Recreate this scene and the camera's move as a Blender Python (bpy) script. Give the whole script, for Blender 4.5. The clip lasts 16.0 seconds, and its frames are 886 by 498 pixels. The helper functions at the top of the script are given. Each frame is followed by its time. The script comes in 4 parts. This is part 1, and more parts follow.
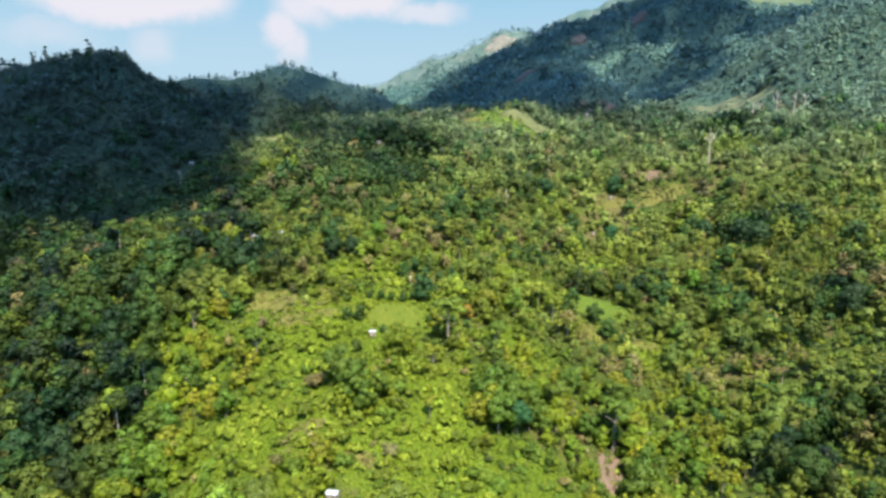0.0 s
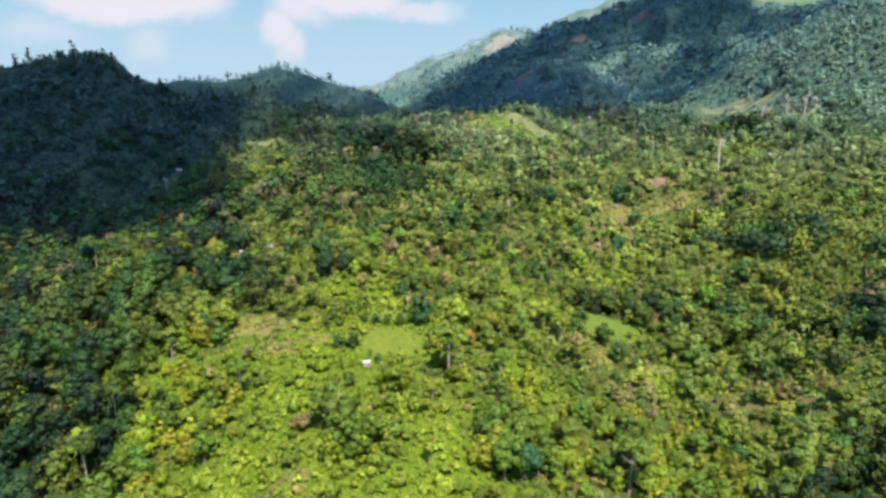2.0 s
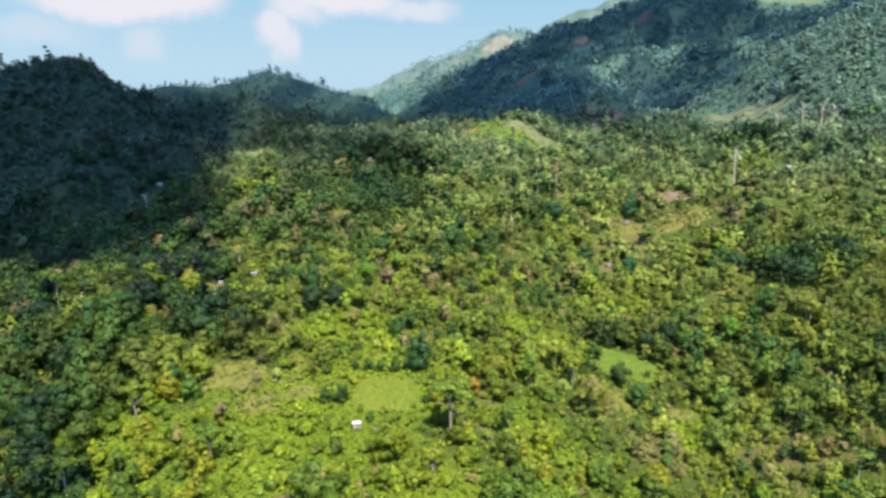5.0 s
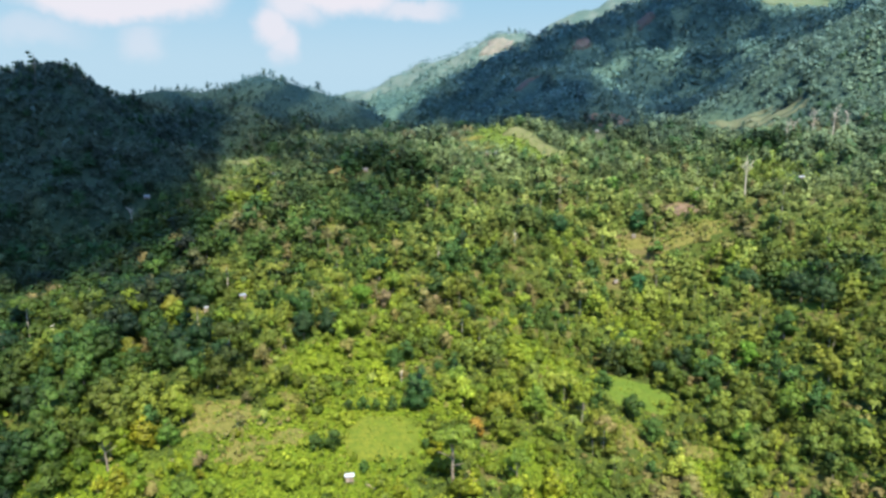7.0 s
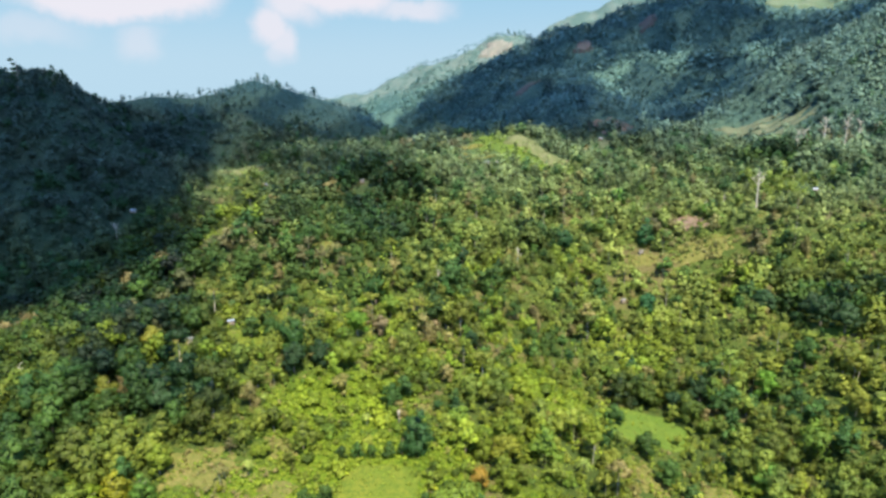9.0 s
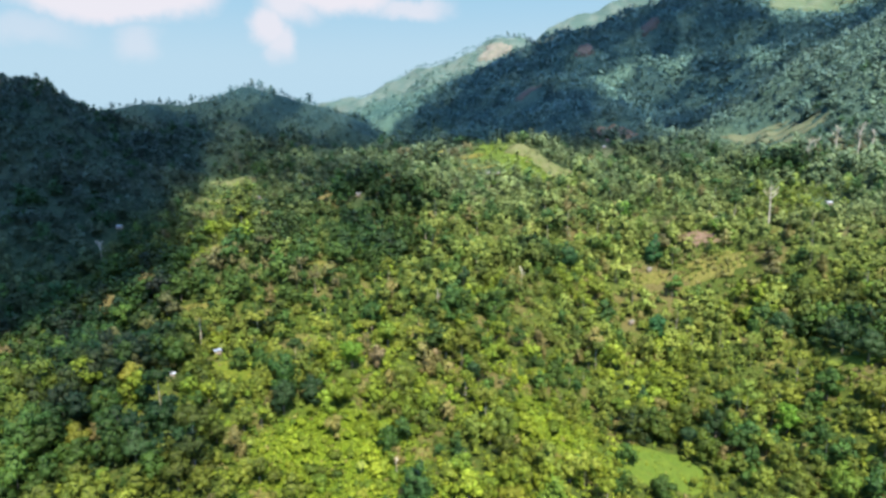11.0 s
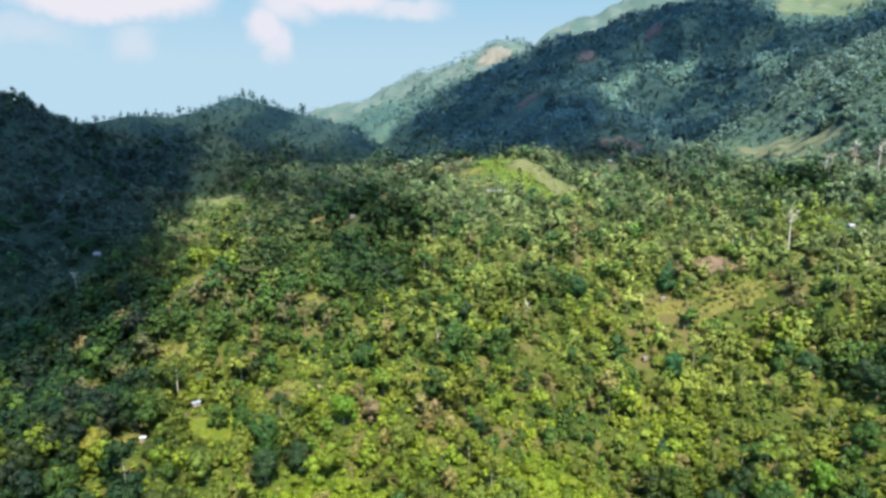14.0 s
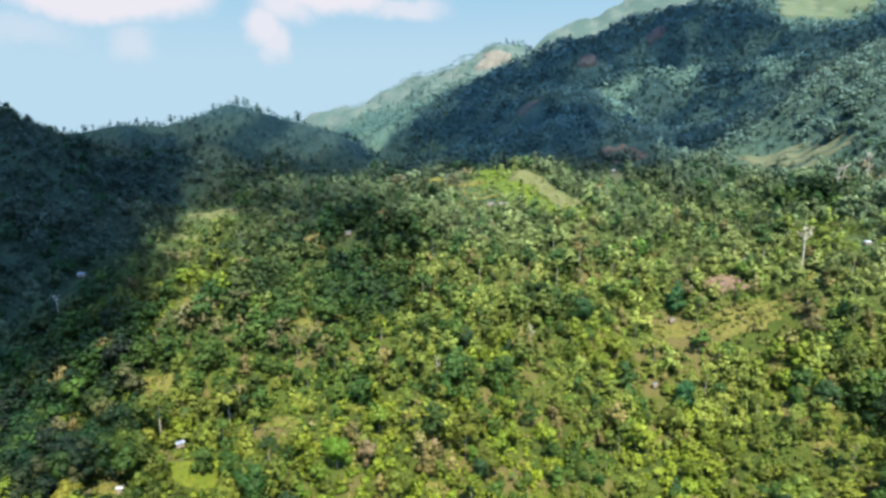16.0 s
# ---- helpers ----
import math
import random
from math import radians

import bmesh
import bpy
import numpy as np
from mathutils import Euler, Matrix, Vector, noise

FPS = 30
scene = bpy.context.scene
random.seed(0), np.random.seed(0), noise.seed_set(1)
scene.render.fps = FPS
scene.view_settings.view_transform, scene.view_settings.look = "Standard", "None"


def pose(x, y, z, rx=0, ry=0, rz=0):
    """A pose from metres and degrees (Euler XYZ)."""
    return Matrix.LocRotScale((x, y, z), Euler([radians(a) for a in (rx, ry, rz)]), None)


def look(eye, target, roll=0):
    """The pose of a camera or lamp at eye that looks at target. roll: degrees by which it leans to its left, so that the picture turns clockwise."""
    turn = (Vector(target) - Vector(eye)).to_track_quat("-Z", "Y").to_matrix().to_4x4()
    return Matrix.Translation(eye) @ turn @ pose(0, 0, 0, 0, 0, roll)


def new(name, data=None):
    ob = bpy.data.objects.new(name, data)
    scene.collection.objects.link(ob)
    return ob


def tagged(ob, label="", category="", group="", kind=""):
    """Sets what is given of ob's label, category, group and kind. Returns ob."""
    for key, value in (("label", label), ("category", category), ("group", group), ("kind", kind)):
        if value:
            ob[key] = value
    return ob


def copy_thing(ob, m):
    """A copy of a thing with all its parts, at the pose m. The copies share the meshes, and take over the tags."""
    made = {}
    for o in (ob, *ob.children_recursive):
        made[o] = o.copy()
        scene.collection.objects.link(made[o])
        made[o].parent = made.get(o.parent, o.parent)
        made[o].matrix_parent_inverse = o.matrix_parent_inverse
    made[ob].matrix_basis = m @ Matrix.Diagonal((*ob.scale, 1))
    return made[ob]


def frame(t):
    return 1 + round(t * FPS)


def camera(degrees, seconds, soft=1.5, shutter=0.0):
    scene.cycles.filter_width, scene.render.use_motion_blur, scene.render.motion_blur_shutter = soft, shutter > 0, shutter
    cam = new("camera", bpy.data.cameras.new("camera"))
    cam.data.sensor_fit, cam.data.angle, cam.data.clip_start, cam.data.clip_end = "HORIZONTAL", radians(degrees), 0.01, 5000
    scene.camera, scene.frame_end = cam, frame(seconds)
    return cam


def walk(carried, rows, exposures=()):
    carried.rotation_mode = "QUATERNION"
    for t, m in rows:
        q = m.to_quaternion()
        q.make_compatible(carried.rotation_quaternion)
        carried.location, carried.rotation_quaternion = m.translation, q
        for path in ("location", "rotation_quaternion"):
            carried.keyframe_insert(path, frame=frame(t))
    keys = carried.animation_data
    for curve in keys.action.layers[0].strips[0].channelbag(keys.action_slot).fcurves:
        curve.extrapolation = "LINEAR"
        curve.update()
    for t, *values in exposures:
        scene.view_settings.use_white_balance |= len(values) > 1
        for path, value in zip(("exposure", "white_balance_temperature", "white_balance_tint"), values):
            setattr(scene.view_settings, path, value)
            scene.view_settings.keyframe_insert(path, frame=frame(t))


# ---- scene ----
cam = camera(70.0, 16.0, soft=2.92)
walk(cam, [
    (0, look((0.00, 0.00, 170.00), (0.00, 97.81, 149.21), 0.00)),
    (1, look((-0.50, 12.64, 172.30), (-0.31, 110.44, 151.43), -0.02)),
    (2, look((-0.99, 25.05, 174.87), (-0.62, 122.84, 153.94), -0.04)),
    (3, look((-1.46, 37.25, 177.70), (-0.92, 135.01, 156.71), -0.06)),
    (4, look((-1.91, 49.22, 180.77), (-1.20, 146.98, 159.71), -0.08)),
    (5, look((-2.34, 61.00, 184.04), (-1.47, 158.74, 162.94), -0.10)),
    (6, look((-2.74, 72.58, 187.51), (-1.72, 170.31, 166.37), -0.11)),
    (7, look((-3.12, 83.96, 191.16), (-1.95, 181.69, 169.97), -0.13)),
    (8, look((-3.46, 95.17, 194.95), (-2.16, 192.88, 173.73), -0.14)),
    (9, look((-3.78, 106.20, 198.87), (-2.33, 203.91, 177.63), -0.16)),
    (10, look((-4.06, 117.07, 202.91), (-2.48, 214.76, 181.63), -0.18)),
    (11, look((-4.30, 127.77, 207.03), (-2.60, 225.47, 185.74), -0.20)),
    (12, look((-4.50, 138.33, 211.22), (-2.69, 236.02, 189.91), -0.23)),
    (13, look((-4.67, 148.74, 215.46), (-2.73, 246.42, 194.14), -0.26)),
    (14, look((-4.78, 159.02, 219.72), (-2.74, 256.70, 198.40), -0.29)),
    (15, look((-4.85, 169.17, 223.99), (-2.70, 266.85, 202.67), -0.33)),
    (16, look((-4.87, 179.20, 228.25), (-2.62, 276.87, 206.92), -0.37)),
], [(0, 1.74, 5650, 10), (16, 1.74, 5650, 10)])

# ---- world, sun, exposure ----
SUN_ELEV, SUN_AZ = radians(62), radians(160)          # azimuth clockwise from +y
SUN_DIR = Vector((math.sin(SUN_AZ) * math.cos(SUN_ELEV), math.cos(SUN_AZ) * math.cos(SUN_ELEV), math.sin(SUN_ELEV)))

sun = bpy.data.lights.new("sun", "SUN")
sun.energy, sun.angle, sun.color = 5.0, radians(0.53), (1.0, 0.86, 0.60)
sun_ob = new("sun", sun)
sun_ob.matrix_world = look((0, 0, 2500), Vector((0, 0, 2500)) - SUN_DIR)


class Nodes:
    """Short hand for node trees."""
    def __init__(self, tree):
        self.tree = tree
        tree.nodes.clear()

    def add(self, kind, props=None, **inputs):
        n = self.tree.nodes.new(kind)
        for k, v in (props or {}).items():
            setattr(n, k, v)
        for k, v in inputs.items():
            self.put(n.inputs[int(k[1:]) if k[0] == "i" and k[1:].isdigit() else k.replace("_", " ")], v)
        return n

    def put(self, socket, v):
        if hasattr(v, "is_output"):
            self.tree.links.new(v, socket)
        elif hasattr(v, "outputs"):
            self.tree.links.new(v.outputs[0], socket)
        else:
            socket.default_value = v

    def math(self, op, a, b=0.0, c=0.0):
        return self.add("ShaderNodeMath", {"operation": op}, i0=a, i1=b, i2=c).outputs[0]

    def smooth(self, v, lo, hi):
        return self.add("ShaderNodeMapRange", {"interpolation_type": "SMOOTHSTEP"}, i0=v, i1=lo, i2=hi).outputs[0]

    def mix(self, f, a, b, blend="MIX"):
        return self.add("ShaderNodeMix", {"data_type": "RGBA", "blend_type": blend}, i0=f, i6=a, i7=b).outputs[2]

    def noise(self, vec, scale, detail=4.0, rough=0.55, col=False):
        n = self.add("ShaderNodeTexNoise", None, Scale=scale, Detail=detail, Roughness=rough)
        if vec is not None:
            self.put(n.inputs["Vector"], vec)
        return n.outputs[1 if col else 0]


HAZE_LOW, HAZE_TOP, CUMULUS = (1.66, 2.11, 2.20), (1.22, 1.87, 2.15), (2.74, 2.46, 2.32)
SKY_DEPTH = 1.9


def build_world():
    w = bpy.data.worlds.new("sky")
    scene.world = w
    w.use_nodes = True
    n = Nodes(w.node_tree)
    sky = n.add("ShaderNodeTexSky", {"sky_type": "NISHITA", "sun_disc": False, "sun_elevation": SUN_ELEV,
                                     "sun_rotation": SUN_AZ, "altitude": 300, "air_density": 1.0,
                                     "dust_density": 0.2, "ozone_density": 3.0})
    way = n.add("ShaderNodeTexCoord").outputs["Generated"]
    # fair-weather cumulus low over the ridge, by bearing and rise
    sep = n.add("ShaderNodeSeparateXYZ", None, i0=way)
    ahead = n.math("MAXIMUM", sep.outputs[1], 0.02)
    u, v = n.math("DIVIDE", sep.outputs[0], ahead), n.math("DIVIDE", sep.outputs[2], ahead)
    uv = n.add("ShaderNodeCombineXYZ", None, i0=u, i1=v, i2=0.0).outputs[0]
    wob = n.add("ShaderNodeVectorMath", {"operation": "SUBTRACT"}, i0=n.noise(uv, 11.0, 6.0, 0.62, True), i1=(0.5, 0.5, 0.5))
    wob = n.add("ShaderNodeVectorMath", {"operation": "SCALE"}, i0=wob.outputs[0], Scale=0.055)
    uvw = n.add("ShaderNodeVectorMath", {"operation": "ADD"}, i0=uv, i1=wob.outputs[0]).outputs[0]
    cover = None
    # middle (u, v), half width, half height, softness of the rim, thickness
    for cu, cv, ru, rv, soft_rim, thick in ((-0.468, 0.194, 0.160, 0.062, 0.30, 1.0), (-0.240, 0.122, 0.027, 0.028, 0.7, 0.9), (-0.230, 0.102, 0.024, 0.026, 0.8, 0.8),
                                            (-0.135, 0.190, 0.088, 0.052, 0.42, 1.0), (-0.030, 0.150, 0.060, 0.016, 0.7, 0.75),
                                            (-0.440, 0.104, 0.034, 0.026, 0.9, 0.45), (-0.205, 0.156, 0.045, 0.030, 0.8, 0.9),
                                            (-0.60, 0.118, 0.070, 0.020, 1.0, 0.35)):
        d = n.add("ShaderNodeVectorMath", {"operation": "SUBTRACT"}, i0=uvw, i1=(cu, cv, 0))
        d = n.add("ShaderNodeVectorMath", {"operation": "DIVIDE"}, i0=d.outputs[0], i1=(ru, rv, 1))
        d = n.add("ShaderNodeSeparateXYZ", None, i0=d.outputs[0])
        a, b = n.math("POWER", n.math("ABSOLUTE", d.outputs[0]), 3.0), n.math("POWER", n.math("ABSOLUTE", d.outputs[1]), 3.0)
        r = n.math("POWER", n.math("ADD", a, b), 0.333)
        m = n.math("MULTIPLY", n.smooth(r, 1.0 + soft_rim * 0.5, 1.0 - soft_rim * 0.8), thick)
        cover = m if cover is None else n.math("MAXIMUM", cover, m)
    cover = n.math("MULTIPLY", cover, n.smooth(sep.outputs[1], 0.0, 0.1))
    # pale haze along the horizon under the deep blue of the open sky
    low = n.mix(n.smooth(sep.outputs[2], 0.06, 0.20), (HAZE_LOW[0], HAZE_LOW[1], HAZE_LOW[2], 1), (HAZE_TOP[0], HAZE_TOP[1], HAZE_TOP[2], 1))
    high = n.add("ShaderNodeVectorMath", {"operation": "SCALE"}, i0=sky.outputs[0], Scale=SKY_DEPTH).outputs[0]
    veil = n.mix(n.smooth(sep.outputs[2], 0.17, 0.60), low, high)
    col = n.mix(cover, veil, (CUMULUS[0], CUMULUS[1], CUMULUS[2], 1))
    bg = n.add("ShaderNodeBackground", None, Color=col, Strength=0.10)
    out = n.add("ShaderNodeOutputWorld")
    n.put(out.inputs[0], bg)


build_world()


# ---- materials ----
def material(name):
    m = bpy.data.materials.new(name)
    m.use_nodes = True
    n = Nodes(m.node_tree)
    out = n.add("ShaderNodeOutputMaterial")
    return m, n, out


def leaf_material(name, single):
    """Foliage: colour from the plant's own tint, leaf by leaf variation, light through the leaves."""
    m, n, out = material(name)
    tint = n.add("ShaderNodeAttribute", {"attribute_name": "tint"}).outputs["Color"]
    rnd = n.add("ShaderNodeNewGeometry").outputs["Random Per Island"]
    val = n.add("ShaderNodeMapRange", None, i0=rnd, i3=0.95, i4=1.05).outputs[0]
    hue = n.math("MULTIPLY_ADD", n.math("FRACT", n.math("MULTIPLY", rnd, 37.0)), 0.016, 0.492)
    if single:
        per = n.add("ShaderNodeObjectInfo").outputs["Random"]
        val = n.math("MULTIPLY", val, n.math("MULTIPLY_ADD", per, 0.5, 0.75))
        hue = n.math("ADD", hue, n.math("MULTIPLY_ADD", n.math("FRACT", n.math("MULTIPLY", per, 13.0)), 0.022, -0.011))
    col = n.add("ShaderNodeHueSaturation", None, Hue=hue, Saturation=1.0, Value=val, Color=tint).outputs[0]
    pos = n.add("ShaderNodeTexCoord").outputs["Object"]
    fine, clump = n.noise(pos, 2.6, 3, 0.6), n.noise(pos, 0.75, 3, 0.55)
    tone = n.math("MULTIPLY", n.math("MULTIPLY_ADD", n.smooth(fine, 0.34, 0.66), 0.46, 0.78), n.math("MULTIPLY_ADD", n.smooth(clump, 0.36, 0.64), 0.54, 0.74))
    col = n.add("ShaderNodeVectorMath", {"operation": "SCALE"}, i0=col, Scale=tone).outputs[0]
    relief = n.math("ADD", n.math("MULTIPLY", clump, 1.2), n.math("MULTIPLY", fine, 0.5))
    bump = n.add("ShaderNodeBump", None, Strength=0.55, Distance=0.7, Height=relief)
    b = n.add("ShaderNodeBsdfPrincipled", None, Base_Color=col, Roughness=0.55, Normal=bump)
    b.inputs["Specular IOR Level"].default_value = 0.14
    mixed = n.add("ShaderNodeMixShader", None, i0=0.22, i1=b.outputs[0], i2=n.add("ShaderNodeBsdfTranslucent", None, Color=col, Normal=bump).outputs[0])
    n.put(out.inputs[0], mixed.outputs[0])
    return m


def ground_material():
    m, n, out = material("forest_floor")
    pos = n.add("ShaderNodeTexCoord").outputs["Object"]
    a, b = n.noise(pos, 0.03, 6), n.noise(pos, 0.35, 6)
    col = n.mix(n.smooth(a, 0.38, 0.62), (0.030, 0.044, 0.010, 1), (0.052, 0.070, 0.012, 1))
    col = n.mix(n.smooth(b, 0.5, 0.7), col, (0.052, 0.056, 0.012, 1))
    col = n.mix(n.math("MULTIPLY", n.smooth(n.noise(pos, 0.03, 5), 0.52, 0.62), 0.8), col, (0.085, 0.068, 0.028, 1))
    scrub = n.add("ShaderNodeAttribute", {"attribute_name": "scrub"}).outputs["Fac"]
    col = n.mix(n.smooth(n.math("ADD", scrub, n.math("MULTIPLY_ADD", b, 0.8, -0.4)), 0.2, 0.6), col, n.mix(n.smooth(n.noise(pos, 0.9, 5), 0.4, 0.62), (0.056, 0.088, 0.006, 1), (0.098, 0.128, 0.008, 1)))
    # blue-grey tints by height and distance: haze painted into the ground colour
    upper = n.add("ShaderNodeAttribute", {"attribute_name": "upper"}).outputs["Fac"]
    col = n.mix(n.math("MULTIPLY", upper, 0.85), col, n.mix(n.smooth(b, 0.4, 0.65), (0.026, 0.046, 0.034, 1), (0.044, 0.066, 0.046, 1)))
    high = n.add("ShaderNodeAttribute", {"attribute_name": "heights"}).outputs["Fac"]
    hazed_floor = n.mix(n.smooth(n.noise(pos, 0.02, 5), 0.42, 0.6), (0.032, 0.064, 0.060, 1), (0.050, 0.086, 0.070, 1))
    col = n.mix(n.math("MULTIPLY", n.math("MULTIPLY", upper, high), 0.95), col, hazed_floor)
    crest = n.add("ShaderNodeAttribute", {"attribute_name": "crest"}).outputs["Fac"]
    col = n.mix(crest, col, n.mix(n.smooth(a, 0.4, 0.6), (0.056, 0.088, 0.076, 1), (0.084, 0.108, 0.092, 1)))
    bsdf = n.add("ShaderNodeBsdfPrincipled", None, Base_Color=col, Roughness=0.9)
    bsdf.inputs["Specular IOR Level"].default_value = 0.04
    bump = n.add("ShaderNodeBump", None, Strength=1.0, Distance=1.6, Height=n.noise(pos, 0.7, 7))
    n.put(bsdf.inputs["Normal"], bump)
    n.put(out.inputs[0], bsdf)
    return m


def patch_material(name, c1, c2, c3, scale):
    m, n, out = material(name)
    pos = n.add("ShaderNodeTexCoord").outputs["Object"]
    col = n.mix(n.smooth(n.noise(pos, scale, 6), 0.35, 0.65), c1, c2)
    col = n.mix(n.smooth(n.noise(pos, scale * 5, 6, 0.65), 0.47, 0.60), col, c3)
    bsdf = n.add("ShaderNodeBsdfPrincipled", None, Base_Color=col, Roughness=0.85)
    bsdf.inputs["Specular IOR Level"].default_value = 0.05
    bump = n.add("ShaderNodeBump", None, Strength=0.6, Distance=0.3, Height=n.noise(pos, 2.2, 5))
    n.put(bsdf.inputs["Normal"], bump)
    n.put(out.inputs[0], bsdf)
    return m


def plain_material(name, c1, c2, scale=1.5, rough=0.7, metal=0.0):
    m, n, out = material(name)
    pos = n.add("ShaderNodeTexCoord").outputs["Object"]
    col = n.mix(n.smooth(n.noise(pos, scale, 6), 0.35, 0.7), c1, c2)
    bsdf = n.add("ShaderNodeBsdfPrincipled", None, Base_Color=col, Roughness=rough, Metallic=metal)
    bump = n.add("ShaderNodeBump", None, Strength=0.4, Distance=0.05, Height=n.noise(pos, scale * 6, 4))
    n.put(bsdf.inputs["Normal"], bump)
    n.put(out.inputs[0], bsdf)
    return m


def cloud_material(name, thin):
    m, n, out = material(name)
    d = n.add("ShaderNodeBsdfDiffuse", None, Color=(0.85, 0.85, 0.86, 1))
    mixed = n.add("ShaderNodeMixShader", None, i0=thin, i1=d.outputs[0], i2=n.add("ShaderNodeBsdfTransparent").outputs[0])
    n.put(out.inputs[0], mixed)
    return m


LEAF, LEAF_TREE = leaf_material("leaves", False), leaf_material("tree_leaves", True)
FLOOR = ground_material()
GRASS = patch_material("meadow_grass", (0.068, 0.088, 0.009, 1), (0.094, 0.100, 0.011, 1), (0.050, 0.070, 0.008, 1), 0.16)
FRESH = patch_material("fresh_grass", (0.052, 0.082, 0.010, 1), (0.070, 0.096, 0.012, 1), (0.046, 0.068, 0.010, 1), 0.16)
SOIL = patch_material("bare_soil", (0.112, 0.068, 0.056, 1), (0.134, 0.084, 0.070, 1), (0.082, 0.078, 0.036, 1), 0.3)
# soil toned darker and duller, mountain shade and haze put into its colour
CLAY = patch_material("shaded_clay", (0.074, 0.058, 0.056, 1), (0.090, 0.070, 0.066, 1), (0.052, 0.064, 0.050, 1), 0.08)
SCREE = patch_material("pale_clay", (0.128, 0.118, 0.100, 1), (0.152, 0.132, 0.112, 1), (0.080, 0.096, 0.070, 1), 0.08)
DRY = patch_material("dry_grass", (0.080, 0.076, 0.018, 1), (0.118, 0.098, 0.030, 1), (0.050, 0.066, 0.010, 1), 0.4)
PASTURE = patch_material("high_pasture", (0.060, 0.088, 0.052, 1), (0.082, 0.102, 0.066, 1), (0.070, 0.088, 0.050, 1), 0.05)
KNOLL = patch_material("knoll_grass", (0.080, 0.082, 0.036, 1), (0.098, 0.096, 0.048, 1), (0.058, 0.074, 0.018, 1), 0.12)
TERRACE = patch_material("terrace_grass", (0.054, 0.074, 0.040, 1), (0.078, 0.090, 0.052, 1), (0.090, 0.084, 0.054, 1), 0.2)
BARK = plain_material("bark", (0.11, 0.085, 0.055, 1), (0.22, 0.18, 0.13, 1))
PALE = plain_material("bleached_wood", (0.30, 0.26, 0.20, 1), (0.44, 0.39, 0.32, 1))
GREY_BARK = plain_material("grey_bark", (0.20, 0.17, 0.13, 1), (0.32, 0.28, 0.22, 1))
CLOUD, VEIL, HALF, THIN = cloud_material("cloud_vapour", 0.34), cloud_material("grey_cloud_vapour", 0.50), cloud_material("ragged_cloud_vapour", 0.58), cloud_material("thin_cloud_vapour", 0.74)

# ---- the land ----
HILLS = []


def hill(x, y, h, r):
    HILLS.append((x, y, h, r))


hill(400, 1300, 205.2, 180)
hill(-390, 710, 120.1, 110)
hill(125, 290, -38.0, 70)
hill(-180, 920, 131.9, 110)
hill(125, 455, -28.6, 70)
hill(170, 1620, 132.4, 110)
hill(-150, 180, -53.7, 70)
hill(-80, 1420, 119.0, 180)
hill(900, 1000, 167.8, 300)
hill(-40, 710, 62.4, 110)
hill(70, 180, -44.6, 70)
hill(900, 1800, 304.1, 300)
hill(40, 1900, 123.7, 180)
hill(310, 780, -19.5, 110)
hill(170, 1270, 52.8, 110)
hill(-320, 1060, 72.9, 110)
hill(-110, 1620, 68.4, 110)
hill(170, 1060, 80.3, 110)
hill(380, 1060, -75.4, 110)
hill(-260, 235, -28.4, 70)
hill(-150, 345, 36.3, 70)
hill(100, 640, 18.6, 110)
hill(180, 180, 6.1, 70)
hill(-40, 345, -10.0, 70)
hill(235, 400, 6.7, 70)
hill(-205, 455, -3.6, 70)
hill(900, 0, -129.2, 300)
hill(640, 1180, -73.0, 180)
hill(170, 850, 66.5, 110)
hill(280, 1900, 107.2, 180)
hill(-260, 840, 10.1, 70)
hill(1250, 2150, 246.7, 500)
hill(345, 620, 33.3, 70)
hill(640, 1420, 32.6, 180)
hill(-315, 620, 47.4, 70)
hill(-900, 800, 123.9, 300)
hill(-205, 620, -18.6, 70)
hill(450, 920, 60.2, 110)
hill(100, 1410, 31.3, 110)
hill(-150, 565, 35.5, 70)
hill(1250, 1100, 270.2, 500)
hill(-95, 950, -12.2, 70)
hill(520, 780, 66.0, 110)
hill(235, 620, 14.1, 70)
hill(15, 455, 20.0, 70)
hill(-95, 455, 1.6, 70)
hill(-260, 730, 10.7, 70)
hill(-40, 180, 19.4, 70)
hill(15, 290, 17.9, 70)
hill(235, 290, 15.1, 70)
hill(290, 510, 10.1, 70)
hill(-320, 1780, 33.6, 180)
hill(58, 758, 15.0, 24)
hill(88, 735, 7.0, 18)
hill(-262, 1585, 45.4, 50)
hill(-214, 1585, 12.1, 50)
hill(-166, 1585, -4.0, 50)
hill(-118, 1585, 11.2, 50)
hill(-70, 1585, -1.1, 50)
hill(-22, 1585, 7.4, 50)
hill(26, 1585, 26.4, 50)
hill(74, 1585, 0.8, 50)
hill(122, 1585, -0.2, 50)
hill(170, 1585, 21.2, 50)
hill(218, 1585, 1.8, 50)
hill(215, 1835, 13.8, 65)
hill(280, 1835, 38.1, 65)
hill(345, 1835, 49.9, 65)
hill(410, 1835, 60.2, 65)
hill(475, 1835, 68.7, 65)
hill(540, 1835, 43.3, 65)
hill(605, 1835, 97.3, 65)
# crowns of the two wooded hills and the saddle between them
hill(-510, 690, 3.1, 38)
hill(-470, 680, 13.8, 30)
hill(-435, 675, 4.8, 30)
hill(-400, 690, -1.3, 30)
hill(-365, 705, -3.5, 26)
hill(-335, 705, 5.6, 24)
hill(-308, 710, -21.3, 24)
hill(-285, 725, -14.2, 28)
hill(-300, 770, -13.1, 34)
hill(-330, 800, 9.5, 40)
hill(-310, 845, 15.0, 34)
hill(-275, 855, -7.7, 30)
hill(-250, 900, -7.3, 26)
hill(-190, 890, 9.1, 24)
hill(-165, 893, -15.3, 26)
